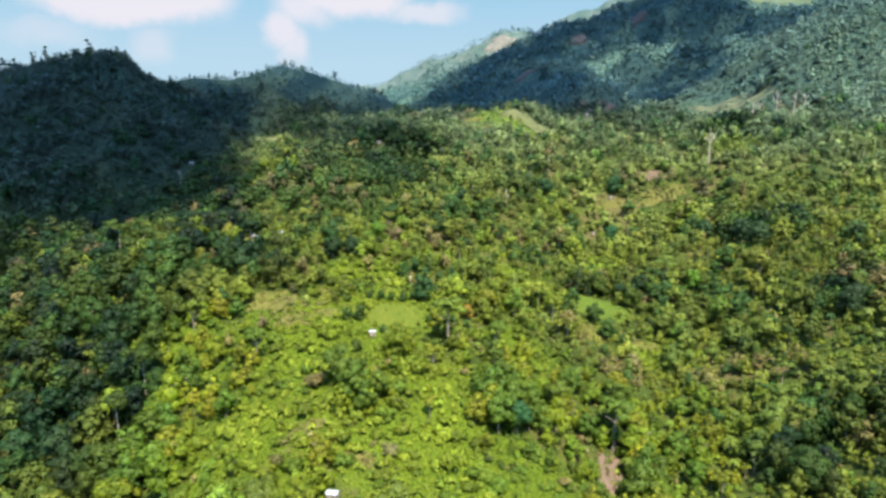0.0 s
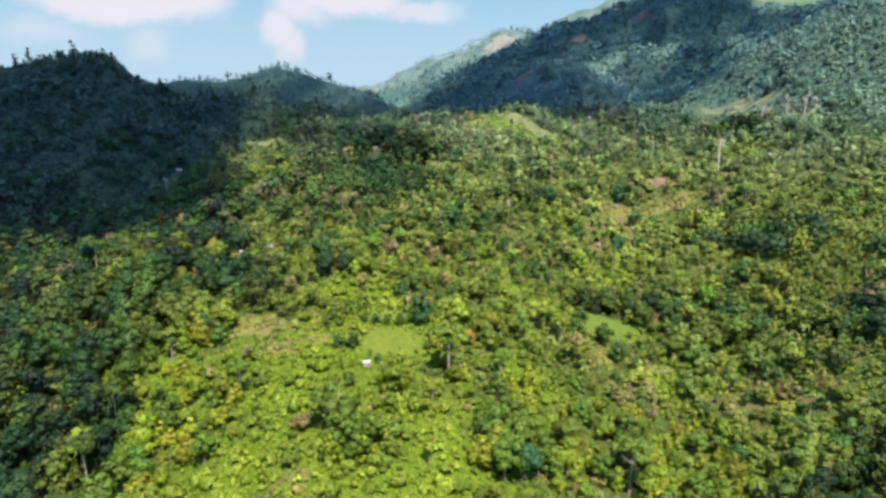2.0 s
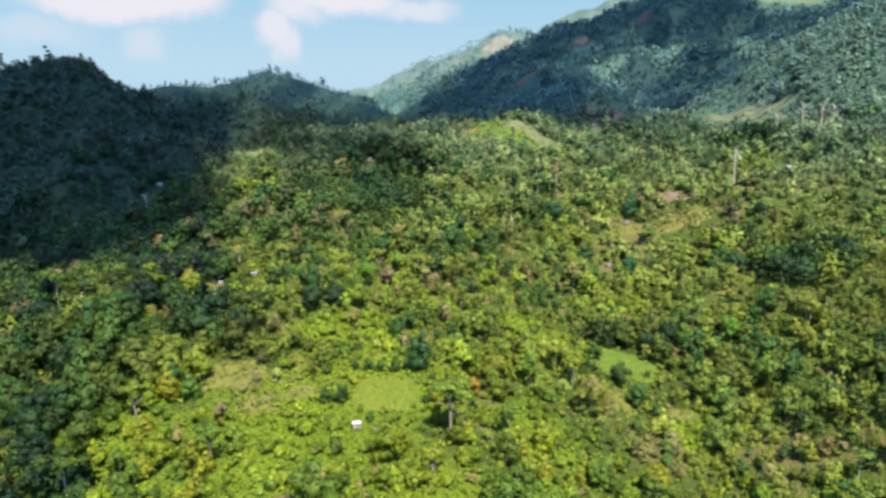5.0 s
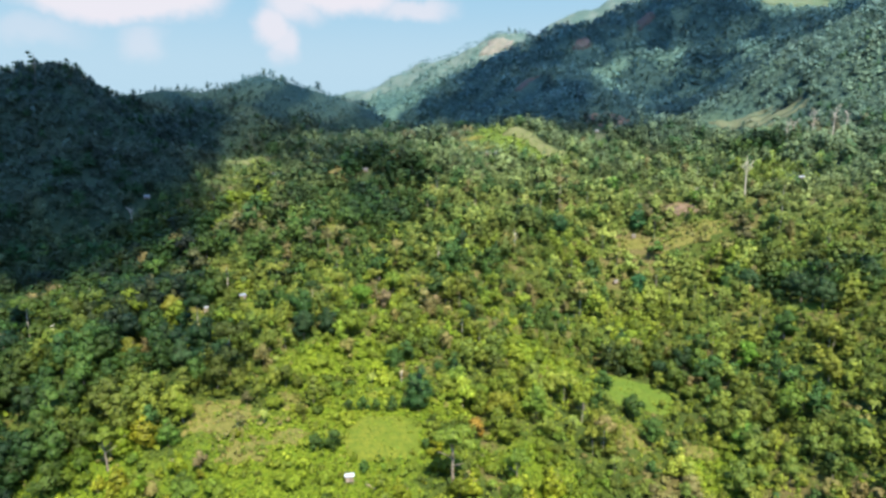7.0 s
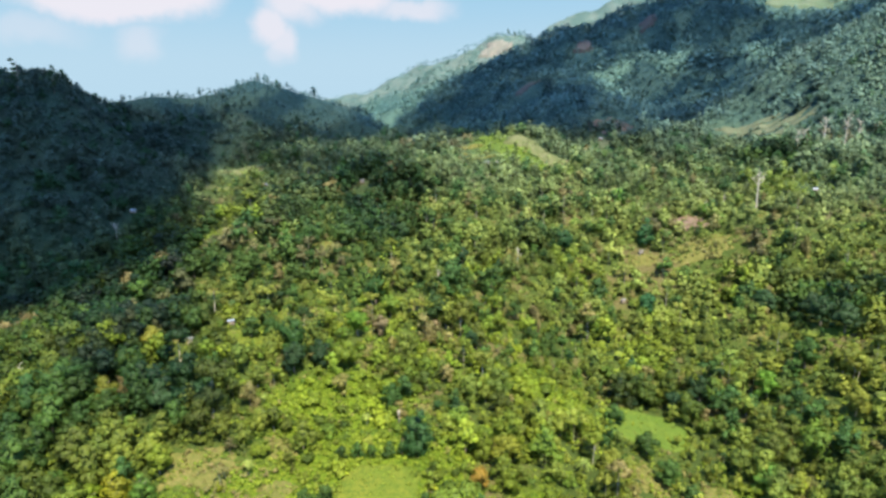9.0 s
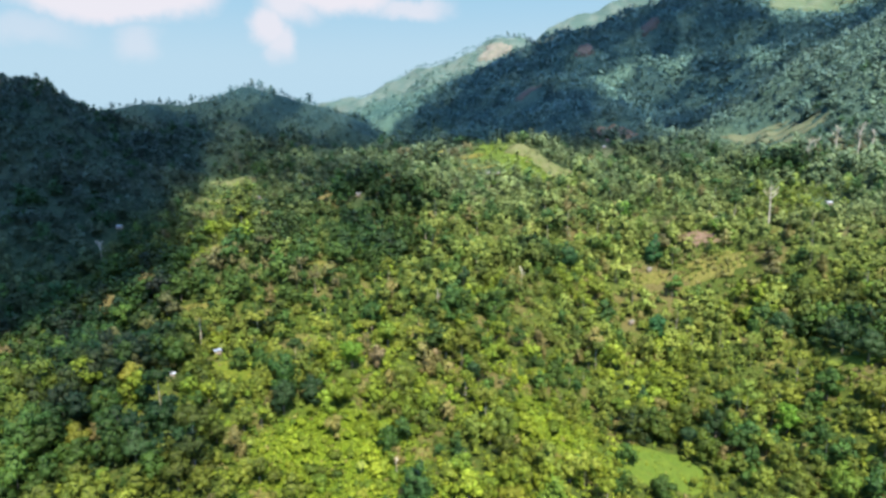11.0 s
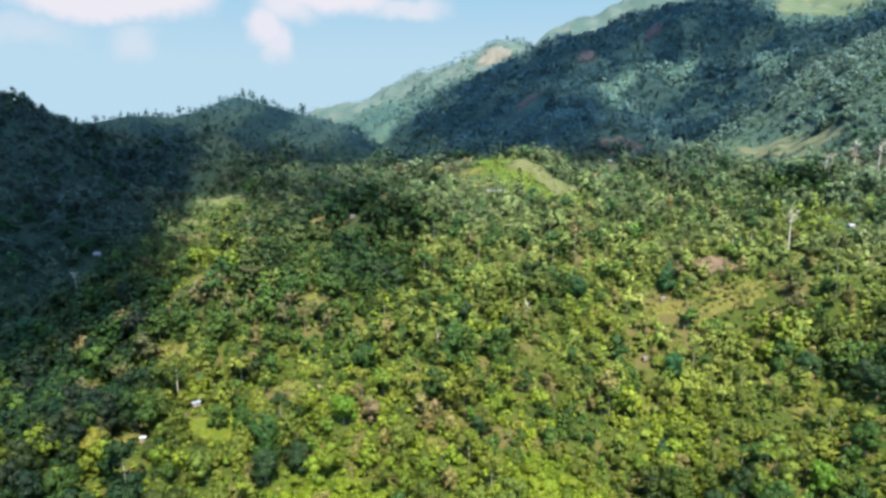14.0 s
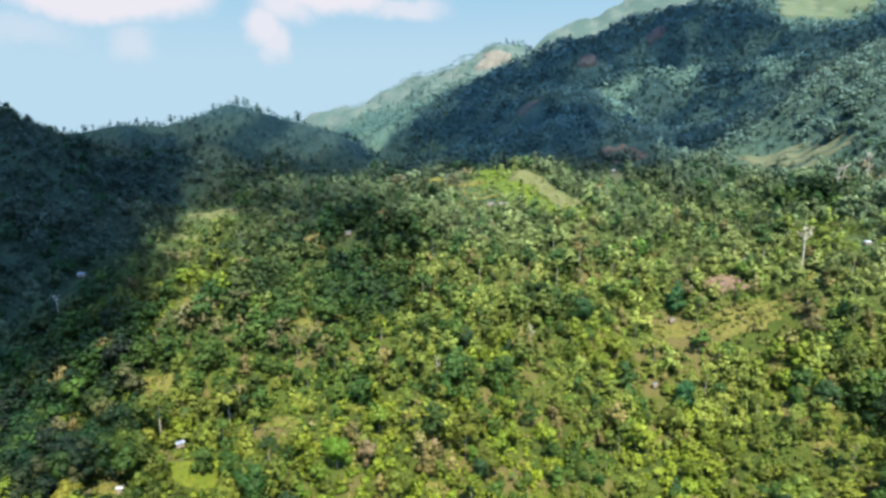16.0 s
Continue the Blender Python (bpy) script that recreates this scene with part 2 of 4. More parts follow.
hill(-135, 910, 3.3, 34)
hill(-100, 900, 3.1, 34)
rng = np.random.default_rng(7)
WAVES = [(rng.uniform(0, 2 * np.pi), rng.uniform(0, 2 * np.pi), l, a) for l, a in
         ((160, 3.0), (130, 2.6), (95, 2.0), (80, 1.6), (55, 1.3), (43, 1.0), (30, 0.7), (23, 0.5))]


def ground_z(x, y):
    x, y = np.asarray(x, float), np.asarray(y, float)
    z = 62.7 + 0.0140 * x + 0.0004 * y + 0 * x
    for hx, hy, h, r in HILLS:
        z = z + h * np.exp(-((x - hx) ** 2 + (y - hy) ** 2) / (2 * r * r))
    far = np.clip((y - 350) / 500, 0.0, 1)
    for th, ph, l, a in WAVES:
        z = z + a * (0.35 + 1.3 * far) * np.sin((x * np.cos(th) + y * np.sin(th)) * 2 * np.pi / l + ph + 1.3 * np.sin((x * np.sin(th) - y * np.cos(th)) * 2 * np.pi / (2.3 * l)))
    return z


FIELDS = [(rng.uniform(0, 2 * np.pi), rng.uniform(0, 2 * np.pi), s) for s in (1, 0.62, 1.7, 0.45, 2.6)]


def drift(x, y, size, seed):
    """A smooth field from -1 to 1 with patches of about that size."""
    v = 0
    for i, (th, ph, s) in enumerate(FIELDS):
        k, th = 2 * np.pi * s / (2 * size), th + seed * 1.7 + i
        v = v + np.sin((x * np.cos(th) + y * np.sin(th)) * k + ph + seed * 2.1 + 1.1 * np.sin((y * np.cos(th) - x * np.sin(th)) * k * 0.7 + seed))
    return v / 3.2


def mesh_object(name, verts, faces_n, tints, mat, parent=None, normals=None):
    """A mesh of separate polygons, faces_n corners each, from an array of corners."""
    verts = np.ascontiguousarray(verts, np.float32).reshape(-1, 3)
    nv, nf = len(verts), len(verts) // faces_n
    me = bpy.data.meshes.new(name)
    me.vertices.add(nv)
    me.vertices.foreach_set("co", verts.ravel())
    me.loops.add(nv)
    me.loops.foreach_set("vertex_index", np.arange(nv, dtype=np.int32))
    me.polygons.add(nf)
    me.polygons.foreach_set("loop_start", np.arange(0, nv, faces_n, dtype=np.int32))
    if tints is not None:
        at = me.attributes.new("tint", "FLOAT_COLOR", "FACE")
        at.data.foreach_set("color", np.hstack([tints, np.ones((nf, 1))]).astype(np.float32).ravel())
    me.materials.append(mat)
    me.update(calc_edges=True)
    if normals is not None:
        me.polygons.foreach_set("use_smooth", np.ones(nf, bool))
        at = me.attributes.new("custom_normal", "FLOAT_VECTOR", "POINT")
        at.data.foreach_set("vector", np.asarray(normals).astype(np.float32).ravel())
    ob = new(name, me)
    ob.parent = parent
    return ob


def graded(lo, hi, fine_lo, fine_hi, step, grow):
    a, s, v = [], step, fine_lo
    v = fine_lo
    while v > lo:
        s *= grow
        v -= s
        a.append(v)
    a = a[::-1] + list(np.arange(fine_lo, fine_hi, step))
    s, v = step, a[-1]
    while v < hi:
        s *= grow
        v += s
        a.append(v)
    return np.array(a)


def build_ground():
    xs, ys = graded(-4500, 4500, -420, 520, 9, 1.06), graded(-3000, 4600, 150, 1150, 8, 1.07)
    X, Y = np.meshgrid(xs, ys)
    Z = ground_z(X, Y)
    me = bpy.data.meshes.new("ground")
    nx, ny = len(xs), len(ys)
    i = (np.arange(ny - 1)[:, None] * nx + np.arange(nx - 1)[None]).ravel()
    quads = np.stack([i, i + 1, i + nx + 1, i + nx], 1)
    me.from_pydata(np.stack([X.ravel(), Y.ravel(), Z.ravel()], 1).tolist(), [], quads.tolist())
    me.polygons.foreach_set("use_smooth", [True] * len(me.polygons))
    at = me.attributes.new("scrub", "FLOAT", "POINT")
    at.data.foreach_set("value", blots(X.ravel(), Y.ravel(), LIME).astype(np.float32))
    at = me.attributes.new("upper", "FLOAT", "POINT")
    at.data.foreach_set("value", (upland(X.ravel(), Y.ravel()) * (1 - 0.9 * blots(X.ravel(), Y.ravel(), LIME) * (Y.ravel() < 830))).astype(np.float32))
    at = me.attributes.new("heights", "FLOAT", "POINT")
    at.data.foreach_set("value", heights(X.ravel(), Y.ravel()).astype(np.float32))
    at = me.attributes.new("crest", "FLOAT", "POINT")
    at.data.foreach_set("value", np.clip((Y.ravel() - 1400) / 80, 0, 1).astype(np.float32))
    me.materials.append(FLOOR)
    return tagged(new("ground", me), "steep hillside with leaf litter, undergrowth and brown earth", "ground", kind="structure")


# ---- clouds out of view, whose shadows lie on the hills ----
def build_cloud(x, y, z, puffs, seed, mat):
    """A flat-based cumulus of joined puffs: (dx, dy, dz, radius)."""
    r = random.Random(seed)
    bm = bmesh.new()
    for dx, dy, rad in puffs:
        m = Matrix.Translation((dx, dy, r.uniform(-0.1, 0.25) * rad)) @ Matrix.Diagonal((rad, rad, rad * 0.45, 1))
        bmesh.ops.create_icosphere(bm, subdivisions=3, radius=1.0, matrix=m)
    for v in bm.verts:
        v.co += Vector((noise.noise(v.co / 60), noise.noise(v.co / 60 + Vector((9, 0, 0))), noise.noise(v.co / 50 + Vector((0, 9, 0))))) * 22
        v.co += noise.noise_vector(v.co / 22) * 9
    me = bpy.data.meshes.new("cloud")
    bm.to_mesh(me)
    bm.free()
    me.polygons.foreach_set("use_smooth", [True] * len(me.polygons))
    me.materials.append(mat)
    ob = new("cloud", me)
    ob.location = (x, y, z)
    return tagged(ob, "white flat-based cumulus cloud drifting high over the hills", "cloud", "cumulus clouds", "structure")


CLOUD_Z = 1300.0


def cloud_over(puffs, seed, mat):
    """A cloud that stands between the sun and the given stretch of land."""
    up = []
    for px, py, rad in puffs:
        k = (CLOUD_Z - float(ground_z(px, py))) / SUN_DIR.z
        up.append((px + SUN_DIR.x * k, py + SUN_DIR.y * k, rad))
    cx, cy = np.mean([p[0] for p in up]), np.mean([p[1] for p in up])
    return build_cloud(cx, cy, CLOUD_Z, [(a - cx, b - cy, rad) for a, b, rad in up], seed, mat)


cloud_over([(-350, 720, 135), (-500, 640, 150), (-262, 735, 48)], 1, CLOUD)
cloud_over([(-235, 850, 80), (-125, 850, 86), (-215, 755, 62), (-75, 800, 58), (-150, 790, 40)], 6, HALF)
cloud_over([(-335, 560, 140), (-258, 518, 58), (-245, 575, 52), (-420, 420, 140), (-315, 640, 120), (-430, 530, 130), (-228, 538, 52), (-218, 588, 50), (-246, 498, 44), (-300, 390, 50)], 3, CLOUD)
cloud_over([(0, 838, 50), (60, 832, 46), (125, 836, 46), (195, 838, 46), (-40, 900, 62), (40, 930, 76), (115, 890, 60), (120, 960, 84), (195, 890, 58),
            (200, 985, 66), (60, 1040, 94), (-30, 990, 70), (-45, 1090, 70), (160, 1070, 84), (20, 1150, 90), (110, 1170, 94), (215, 1180, 84),
            (-20, 1230, 70), (60, 1270, 84), (150, 1290, 94), (250, 1270, 84), (80, 1360, 64), (170, 1380, 64), (330, 1230, 82), (420, 1230, 78),
            (500, 1200, 68), (560, 1160, 50), (350, 1310, 84), (460, 1310, 74), (270, 1360, 84), (400, 1400, 84), (520, 1250, 45), (520, 1400, 74),
            (640, 1130, 58), (720, 1120, 66), (440, 1150, 40)], 2, VEIL)
cloud_over([(310, 1000, 66), (380, 1060, 70), (290, 920, 50), (350, 940, 50), (330, 1110, 50), (420, 1000, 50), (500, 1060, 60), (570, 1080, 60), (430, 1120, 50)], 5, HALF)
cloud_over([(-70, 690, 50), (-115, 660, 44), (-125, 710, 44), (-165, 735, 36), (-45, 640, 36), (-20, 700, 34)], 4, THIN)


# ---- land cover ----
MEADOWS = [(-23, 300, 16, 13, 6), (95, 380, 21, 13, -6), (-183, 710, 24, 6, 10), (-192, 668, 18, 6, 8), (98, 730, 32, 15, -42),
           (348, 824, 30, 4, -18), (357, 809, 30, 4, -20), (366, 794, 27, 4, -22), (374, 779, 24, 4, -22), (215, 430, 9, 6, 0), (-98, 405, 12, 8, 0), (655, 1285, 70, 38, -20)]
BARE = [(191, 578, 13, 8, 0), (148, 551, 10, 5, 0), (204, 862, 28, 13, 0), (183, 450, 6, 4, 20), (-143, 479, 11, 7, 0), (-156, 431, 8, 5, 0), (-73, 519, 10, 4, 0), (-49, 208, 6, 3, 0),
        (-27, 191, 6, 4, 0), (68, 234, 5, 12, -12), (-86, 306, 13, 9, 10), (-71, 287, 8, 6, 0), (-57, 296, 6, 5, 0)]
BARE += [(135, 1064, 16, 6, 0), (364, 1239, 14, 8, 0), (-4, 763, 13, 9, 0), (244, 1189, 14, 9, 0), (135, 1532, 34, 22, -20), (50, 703, 9, 4, 0), (352, 678, 17, 8, 0), (240, 570, 5, 6, 0),
        (86, 346, 7, 10, 20), (116, 342, 8, 5, -10), (-60, 318, 5, 7, 20), (-150, 546, 10, 6, 0), (-73, 447, 8, 4, 0), (-168, 450, 8, 4, 0), (-126, 390, 7, 4, 0), (-7, 352, 6, 4, 0), (-2, 408, 6, 4, 0), (192, 548, 22, 10, 0), (30, 744, 15, 2.5, 4), (36, 731, 16, 2.5, 2), (44, 718, 14, 2.2, 0)]
HUTS = [(-32, 273), (-33, 170), (-112, 428), (-117, 386), (-229, 580), (-62, 624), (-149, 661), (295, 596), (53, 703), (177, 797), (124, 515), (148, 556)]
CLEAR = [(x, y - 6, 5, 11, 0) for x, y in HUTS] + [(53, 698, 11, 8, 0), (88, 363, 15, 7, 0), (-22, 284, 13, 5, 0), (241, 570, 5, 9, 0), (352, 680, 20, 9, 0)]
RED_EARTH = [BARE[i] for i in (0, 2, 9, 13, 14, 16, 17)]
LIME = [(-55, 215, 42), (-128, 281, 22), (-55, 268, 44), (-42, 345, 32), (0, 235, 30), (10, 195, 44), (49, 392, 22), (340, 1020, 40), (420, 1100, 46), (300, 900, 30), (-70, 180, 30), (-15, 315, 26), (62, 762, 32), (80, 725, 26), (112, 700, 22),
        (-35, 300, 30), (40, 300, 20), (120, 330, 16)]
# darker foliage: dark trees, plus shade painted for a hollow and a cloud-dimmed slope
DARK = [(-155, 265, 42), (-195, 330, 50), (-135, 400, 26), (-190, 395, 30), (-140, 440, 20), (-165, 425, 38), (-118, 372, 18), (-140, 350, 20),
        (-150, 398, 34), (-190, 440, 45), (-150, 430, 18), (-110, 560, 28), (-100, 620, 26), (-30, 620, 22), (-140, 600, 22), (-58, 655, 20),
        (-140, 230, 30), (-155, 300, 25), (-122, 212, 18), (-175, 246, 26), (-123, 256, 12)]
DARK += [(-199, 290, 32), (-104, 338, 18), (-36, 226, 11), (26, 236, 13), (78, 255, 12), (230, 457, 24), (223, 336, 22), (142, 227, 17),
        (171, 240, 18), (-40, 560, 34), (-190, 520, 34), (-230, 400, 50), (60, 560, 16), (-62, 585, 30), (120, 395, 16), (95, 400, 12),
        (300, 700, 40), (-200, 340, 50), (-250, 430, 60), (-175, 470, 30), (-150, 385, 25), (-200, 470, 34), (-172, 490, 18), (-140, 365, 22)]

# stands of deep green trees, of bright yellow-green ones, and dry brownish growth
GROVES = [(-50, 574, 27), (-59, 672, 28), (-163, 720, 15), (-178, 482, 27), (-206, 468, 19), (-140, 510, 17), (-56, 457, 17), (-78, 455, 10), (-87, 413, 9), (-64, 376, 8), (-184, 430, 19), (89, 554, 10), (230, 533, 10), (220, 461, 10), (183, 412, 10), (312, 678, 12), (159, 531, 10), (-2, 513, 13)]
GROVES += [(55, 435, 12), (35, 408, 10), (-164, 283, 16), (-125, 257, 12), (-166, 242, 15), (-140, 307, 10), (-157, 517, 23), (-104, 496, 27), (31, 462, 16), (27, 244, 13), (218, 446, 22), (61, 265, 18), (217, 335, 10), (-27, 208, 9), (-116, 228, 8), (174, 301, 9), (150, 237, 7)]
GROVES += [(-65, 515, 30), (-30, 600, 26), (-65, 640, 28), (-60, 470, 22), (-120, 345, 22), (-130, 385, 16), (-152, 402, 18), (-165, 420, 20), (-150, 470, 18)]
BRIGHT = [(-146, 562, 21), (-23, 384, 20), (-119, 440, 7), (-47, 417, 10), (-28, 514, 13), (-33, 449, 11), (30, 508, 10), (280, 607, 23), (189, 508, 14), (118, 449, 24), (12, 393, 9), (33, 450, 17), (-166, 528, 12), (95, 531, 16), (-131, 361, 7)]
BRIGHT += [(-112, 382, 10), (-45, 357, 17), (-3, 229, 12), (14, 236, 10), (-52, 262, 14), (-127, 274, 10), (-118, 374, 18), (19, 326, 15), (48, 368, 19), (127, 254, 12), (-102, 234, 14), (8, 207, 11), (-147, 254, 13), (-64, 201, 10)]
SERE = [(-145, 526, 13), (-114, 518, 12), (-71, 501, 14), (-140, 476, 10), (-163, 438, 12), (-3, 427, 7), (-65, 433, 8), (198, 535, 18), (366, 703, 27), (-4, 751, 24), (-35, 418, 5), (-49, 199, 7), (-25, 193, 5), (-77, 301, 10), (180, 565, 18), (90, 318, 11), (-134, 383, 8), (66, 238, 8)]


STANDING = []


def stand(kind, x, y, h, shade, label):
    """A tree that stands out from the rest: its kind, place, height and colour."""
    STANDING.append((kind, x, y, h, shade, label))


stand("conic", -10, 322, 18, "teal", "tall dark green columnar tree beside the meadow")
stand("conic", 6, 345, 12, "teal", "dark green columnar tree on the bright slope")
stand("broad", -22, 353, 11, "dark", "dark blue-green tree among bright scrub")
# two near-black trees, their colour standing in for shade under a large crown
stand("broad", -108, 330, 16, "navy", "large dark tree standing in for a shaded recess")
stand("broad", -97, 339, 12, "navy", "dark tree standing in for the edge of a shaded recess")
stand("broad", -46, 289, 7, "dark", "dark green tree at the meadow's edge")
stand("broad", -40, 290, 9, "dark", "dark green tree at the meadow's edge")
stand("broad", -38, 316, 6, "dark", "small dark tree in the row above the meadow")
stand("broad", -32, 317, 7, "dark", "small dark tree in the row above the meadow")
stand("broad", -27, 317, 6, "mid", "small thin-crowned tree in the row above the meadow")
stand("broad", -21, 318, 7, "dark", "small dark tree in the row above the meadow")
stand("broad", -16, 320, 6, "dark", "small dark tree in the row above the meadow")
stand("broad", -28, 280, 5, "dark", "small dark tree behind the white-roofed hut")
stand("broad", -7, 296, 5, "dark", "small dark tree at the meadow's lower corner")
stand("broad", -2, 297, 5, "dark", "small dark tree at the meadow's lower corner")
stand("broad", 12, 308, 9, "orange", "tree with orange-brown leaves beside the meadow")
stand("broad", 23, 323, 14, "yellow", "bright yellow-green tree above scrub")
stand("broad", 15, 330, 11, "lime", "light yellow-green spreading tree")
stand("broad", 90, 360, 13, "dark", "dark green tree standing in the fresh meadow")
stand("broad", 94, 344, 14, "dark", "dark green tree below the fresh meadow")
stand("broad", 80, 377, 11, "dark", "dark tree above the fresh meadow")
stand("broad", 114, 394, 13, "navy", "dark blue-green tree above the fresh meadow")
stand("broad", 125, 401, 12, "navy", "dark blue-green tree above the fresh meadow")
stand("conic", 102, 422, 14, "dark", "dark narrow tree in a yellow-green orchard")
stand("broad", -66, 370, 16, "navy", "large blue-green tree with a dense crown")
stand("broad", -56, 379, 14, "navy", "large blue-green tree with a dense crown")
stand("broad", 15, 413, 12, "navy", "dark tree in the middle of the slope")
stand("broad", -43, 411, 15, "vivid", "bright green leafy tree on the slope")
stand("broad", 217, 426, 19, "navy", "dark spreading tree in the gully")
stand("broad", 213, 441, 19, "navy", "dark spreading tree in the gully")
stand("broad", 199, 475, 16, "navy", "dark tree above the gully")
stand("broad", 251, 440, 19, "navy", "dark tree above the gully")
stand("broad", 188, 411, 19, "dark", "broad dark green tree on the slope")
stand("broad", 165, 402, 16, "vivid", "fresh green tree on the dark slope")
stand("broad", 188, 369, 15, "olive", "olive-coloured tree with a rounded crown")
stand("broad", -98, 303, 12, "lime", "lime green domed tree")
stand("conic", -99, 292, 11, "mid", "green conical tree on the open slope")
stand("broad", -84, 281, 8, "brown", "brownish-leaved tree on the open slope")
stand("broad", -129, 374, 13, "olive", "sunlit olive tree along the spur")
stand("broad", -132, 354, 12, "olive", "sunlit olive tree along the spur")
stand("broad", -131, 335, 11, "olive", "sunlit olive tree along the spur")
stand("broad", -142, 312, 11, "dark", "dark green tree on the shaded spur")
stand("broad", -129, 295, 11, "dark", "dark green tree on the shaded spur")
stand("conic", 15, 507, 15, "navy", "dark conical tree in the middle of the slope")
stand("broad", 39, 510, 10, "navy", "dark tree in the middle of the slope")
stand("conic", 30, 470, 13, "dark", "dark green narrow tree on the slope")
stand("conic", 153, 563, 21, "blue", "dark blue-green conical tree on the slope")
stand("conic", 89, 551, 20, "blue", "dark blue-green conical tree on the slope")
stand("broad", 134, 497, 19, "blue", "blue-green tree in yellow-green woods")
stand("broad", 199, 476, 16, "navy", "dark spreading tree in the gully")
stand("broad", 216, 456, 19, "navy", "large dark tree in the gully")
stand("broad", 187, 482, 13, "dark", "dark green tree in the gully")
stand("conic", 103, 428, 13, "navy", "dark narrow tree among fruit trees")
stand("broad", 148, 427, 12, "dark", "dark green tree among fruit trees")
stand("broad", -153, 396, 14, "navy", "dark tree below the shaded valley")
stand("broad", -141, 444, 13, "dark", "dark green tree beside a clearing")
stand("broad", -31, 415, 12, "tan", "pale tan-leaved tree on the slope")
stand("broad", -3, 429, 9, "tan", "pale tan-leaved tree over a dark hollow")
stand("broad", -95, 407, 12, "dark", "dark green tree below the small hut")
stand("broad", -84, 405, 13, "dark", "dark green tree below the small hut")
stand("broad", -68, 377, 12, "dark", "dark green tree on the lower slope")
stand("broad", -65, 552, 18, "navy", "dark blue-green tree in a shaded grove")
stand("broad", -54, 560, 17, "navy", "dark blue-green tree in a shaded grove")
stand("broad", -40, 558, 19, "navy", "dark blue-green tree in a shaded grove")
stand("broad", -26, 549, 17, "navy", "dark blue-green tree in a shaded grove")
stand("broad", -51, 583, 16, "navy", "dark blue-green tree in a shaded grove")
stand("conic", -167, 290, 21, "dark", "tall dark green tree on the spur")
stand("broad", -194, 283, 16, "dark", "dark green tree on the spur")
stand("broad", -120, 248, 19, "dark", "large dark green tree on the open slope")
stand("broad", -175, 238, 19, "navy", "huge dark spreading tree at the slope's foot")
stand("broad", -156, 236, 19, "navy", "huge dark spreading tree at the slope's foot")
stand("broad", -29, 224, 7, "dark", "dark green tree among pale scrub")
stand("broad", 29, 230, 16, "blue", "dense blue-green tree beside pale scrub")
stand("broad", 138, 216, 19, "dark", "large dark green tree in the fruit woods")
stand("broad", 167, 240, 17, "dark", "dark green tree in the fruit woods")
stand("broad", 212, 314, 19, "navy", "dark tree on the far side of the slope")
stand("umbrella", -5, 220, 9, "yellow", "yellow-green umbrella tree with a flat crown")
STAND_TINTS = {"teal": (0.022, 0.056, 0.013), "dark": (0.034, 0.066, 0.010), "navy": (0.022, 0.046, 0.014), "mid": (0.052, 0.088, 0.010), "orange": (0.165, 0.110, 0.012),
               "yellow": (0.150, 0.160, 0.012), "lime": (0.110, 0.145, 0.010), "vivid": (0.066, 0.130, 0.010), "olive": (0.125, 0.130, 0.014), "brown": (0.095, 0.075, 0.03),
               "blue": (0.024, 0.066, 0.020), "tan": (0.16, 0.13, 0.06)}
AROUND = [(x, y, 0.36 * h, 0.36 * h, 0) for kind, x, y, h, shade, label in STANDING]

ORCHARD = (192, 548, 22, 10, 0)                # young trees in rows on dry ground


def before(spot, reach):
    """The ground on the camera's side of a clearing, kept low so the clearing shows."""
    x, y, rx, ry, turn = spot
    d = math.hypot(x, y)
    return (x - x / d * reach * 0.5, y - y / d * reach * 0.5, rx * 0.95, ry + reach * 0.5, 0)


LOW = [before(m, 20) for m in MEADOWS] + [before(m, 16 if m[1] < 700 else 34) for m in BARE] + [before((x, y, 5, 5, 0), 24) for x, y in HUTS]
OPEN = [(62, 752, 40, 22, -38), (98, 718, 26, 12, -40), (28, 730, 18, 12, 0)]     # grassy knoll with few trees


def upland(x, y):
    """Share of upland forest; drives its bluish tint, painted for haze and valley shade."""
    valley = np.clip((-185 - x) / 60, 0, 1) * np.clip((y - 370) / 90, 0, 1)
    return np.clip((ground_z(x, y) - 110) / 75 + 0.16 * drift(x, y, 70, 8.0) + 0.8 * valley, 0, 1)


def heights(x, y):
    """Where foliage and ground are tinted paler blue, in place of mountain haze."""
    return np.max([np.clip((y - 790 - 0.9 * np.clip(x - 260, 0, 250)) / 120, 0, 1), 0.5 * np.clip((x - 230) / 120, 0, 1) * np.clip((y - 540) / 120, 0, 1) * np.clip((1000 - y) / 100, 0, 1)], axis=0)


def blots(x, y, spots):
    g = np.zeros(len(x))
    for cx, cy, rad in spots:
        g = np.maximum(g, np.exp(-((x - cx) ** 2 + (y - cy) ** 2) / (1.1 * rad * rad)))
    return g


build_ground()


# ---- plants ----
def spin(n, r):
    d = r.normal(size=(n, 3))
    return d / np.linalg.norm(d, axis=1)[:, None]


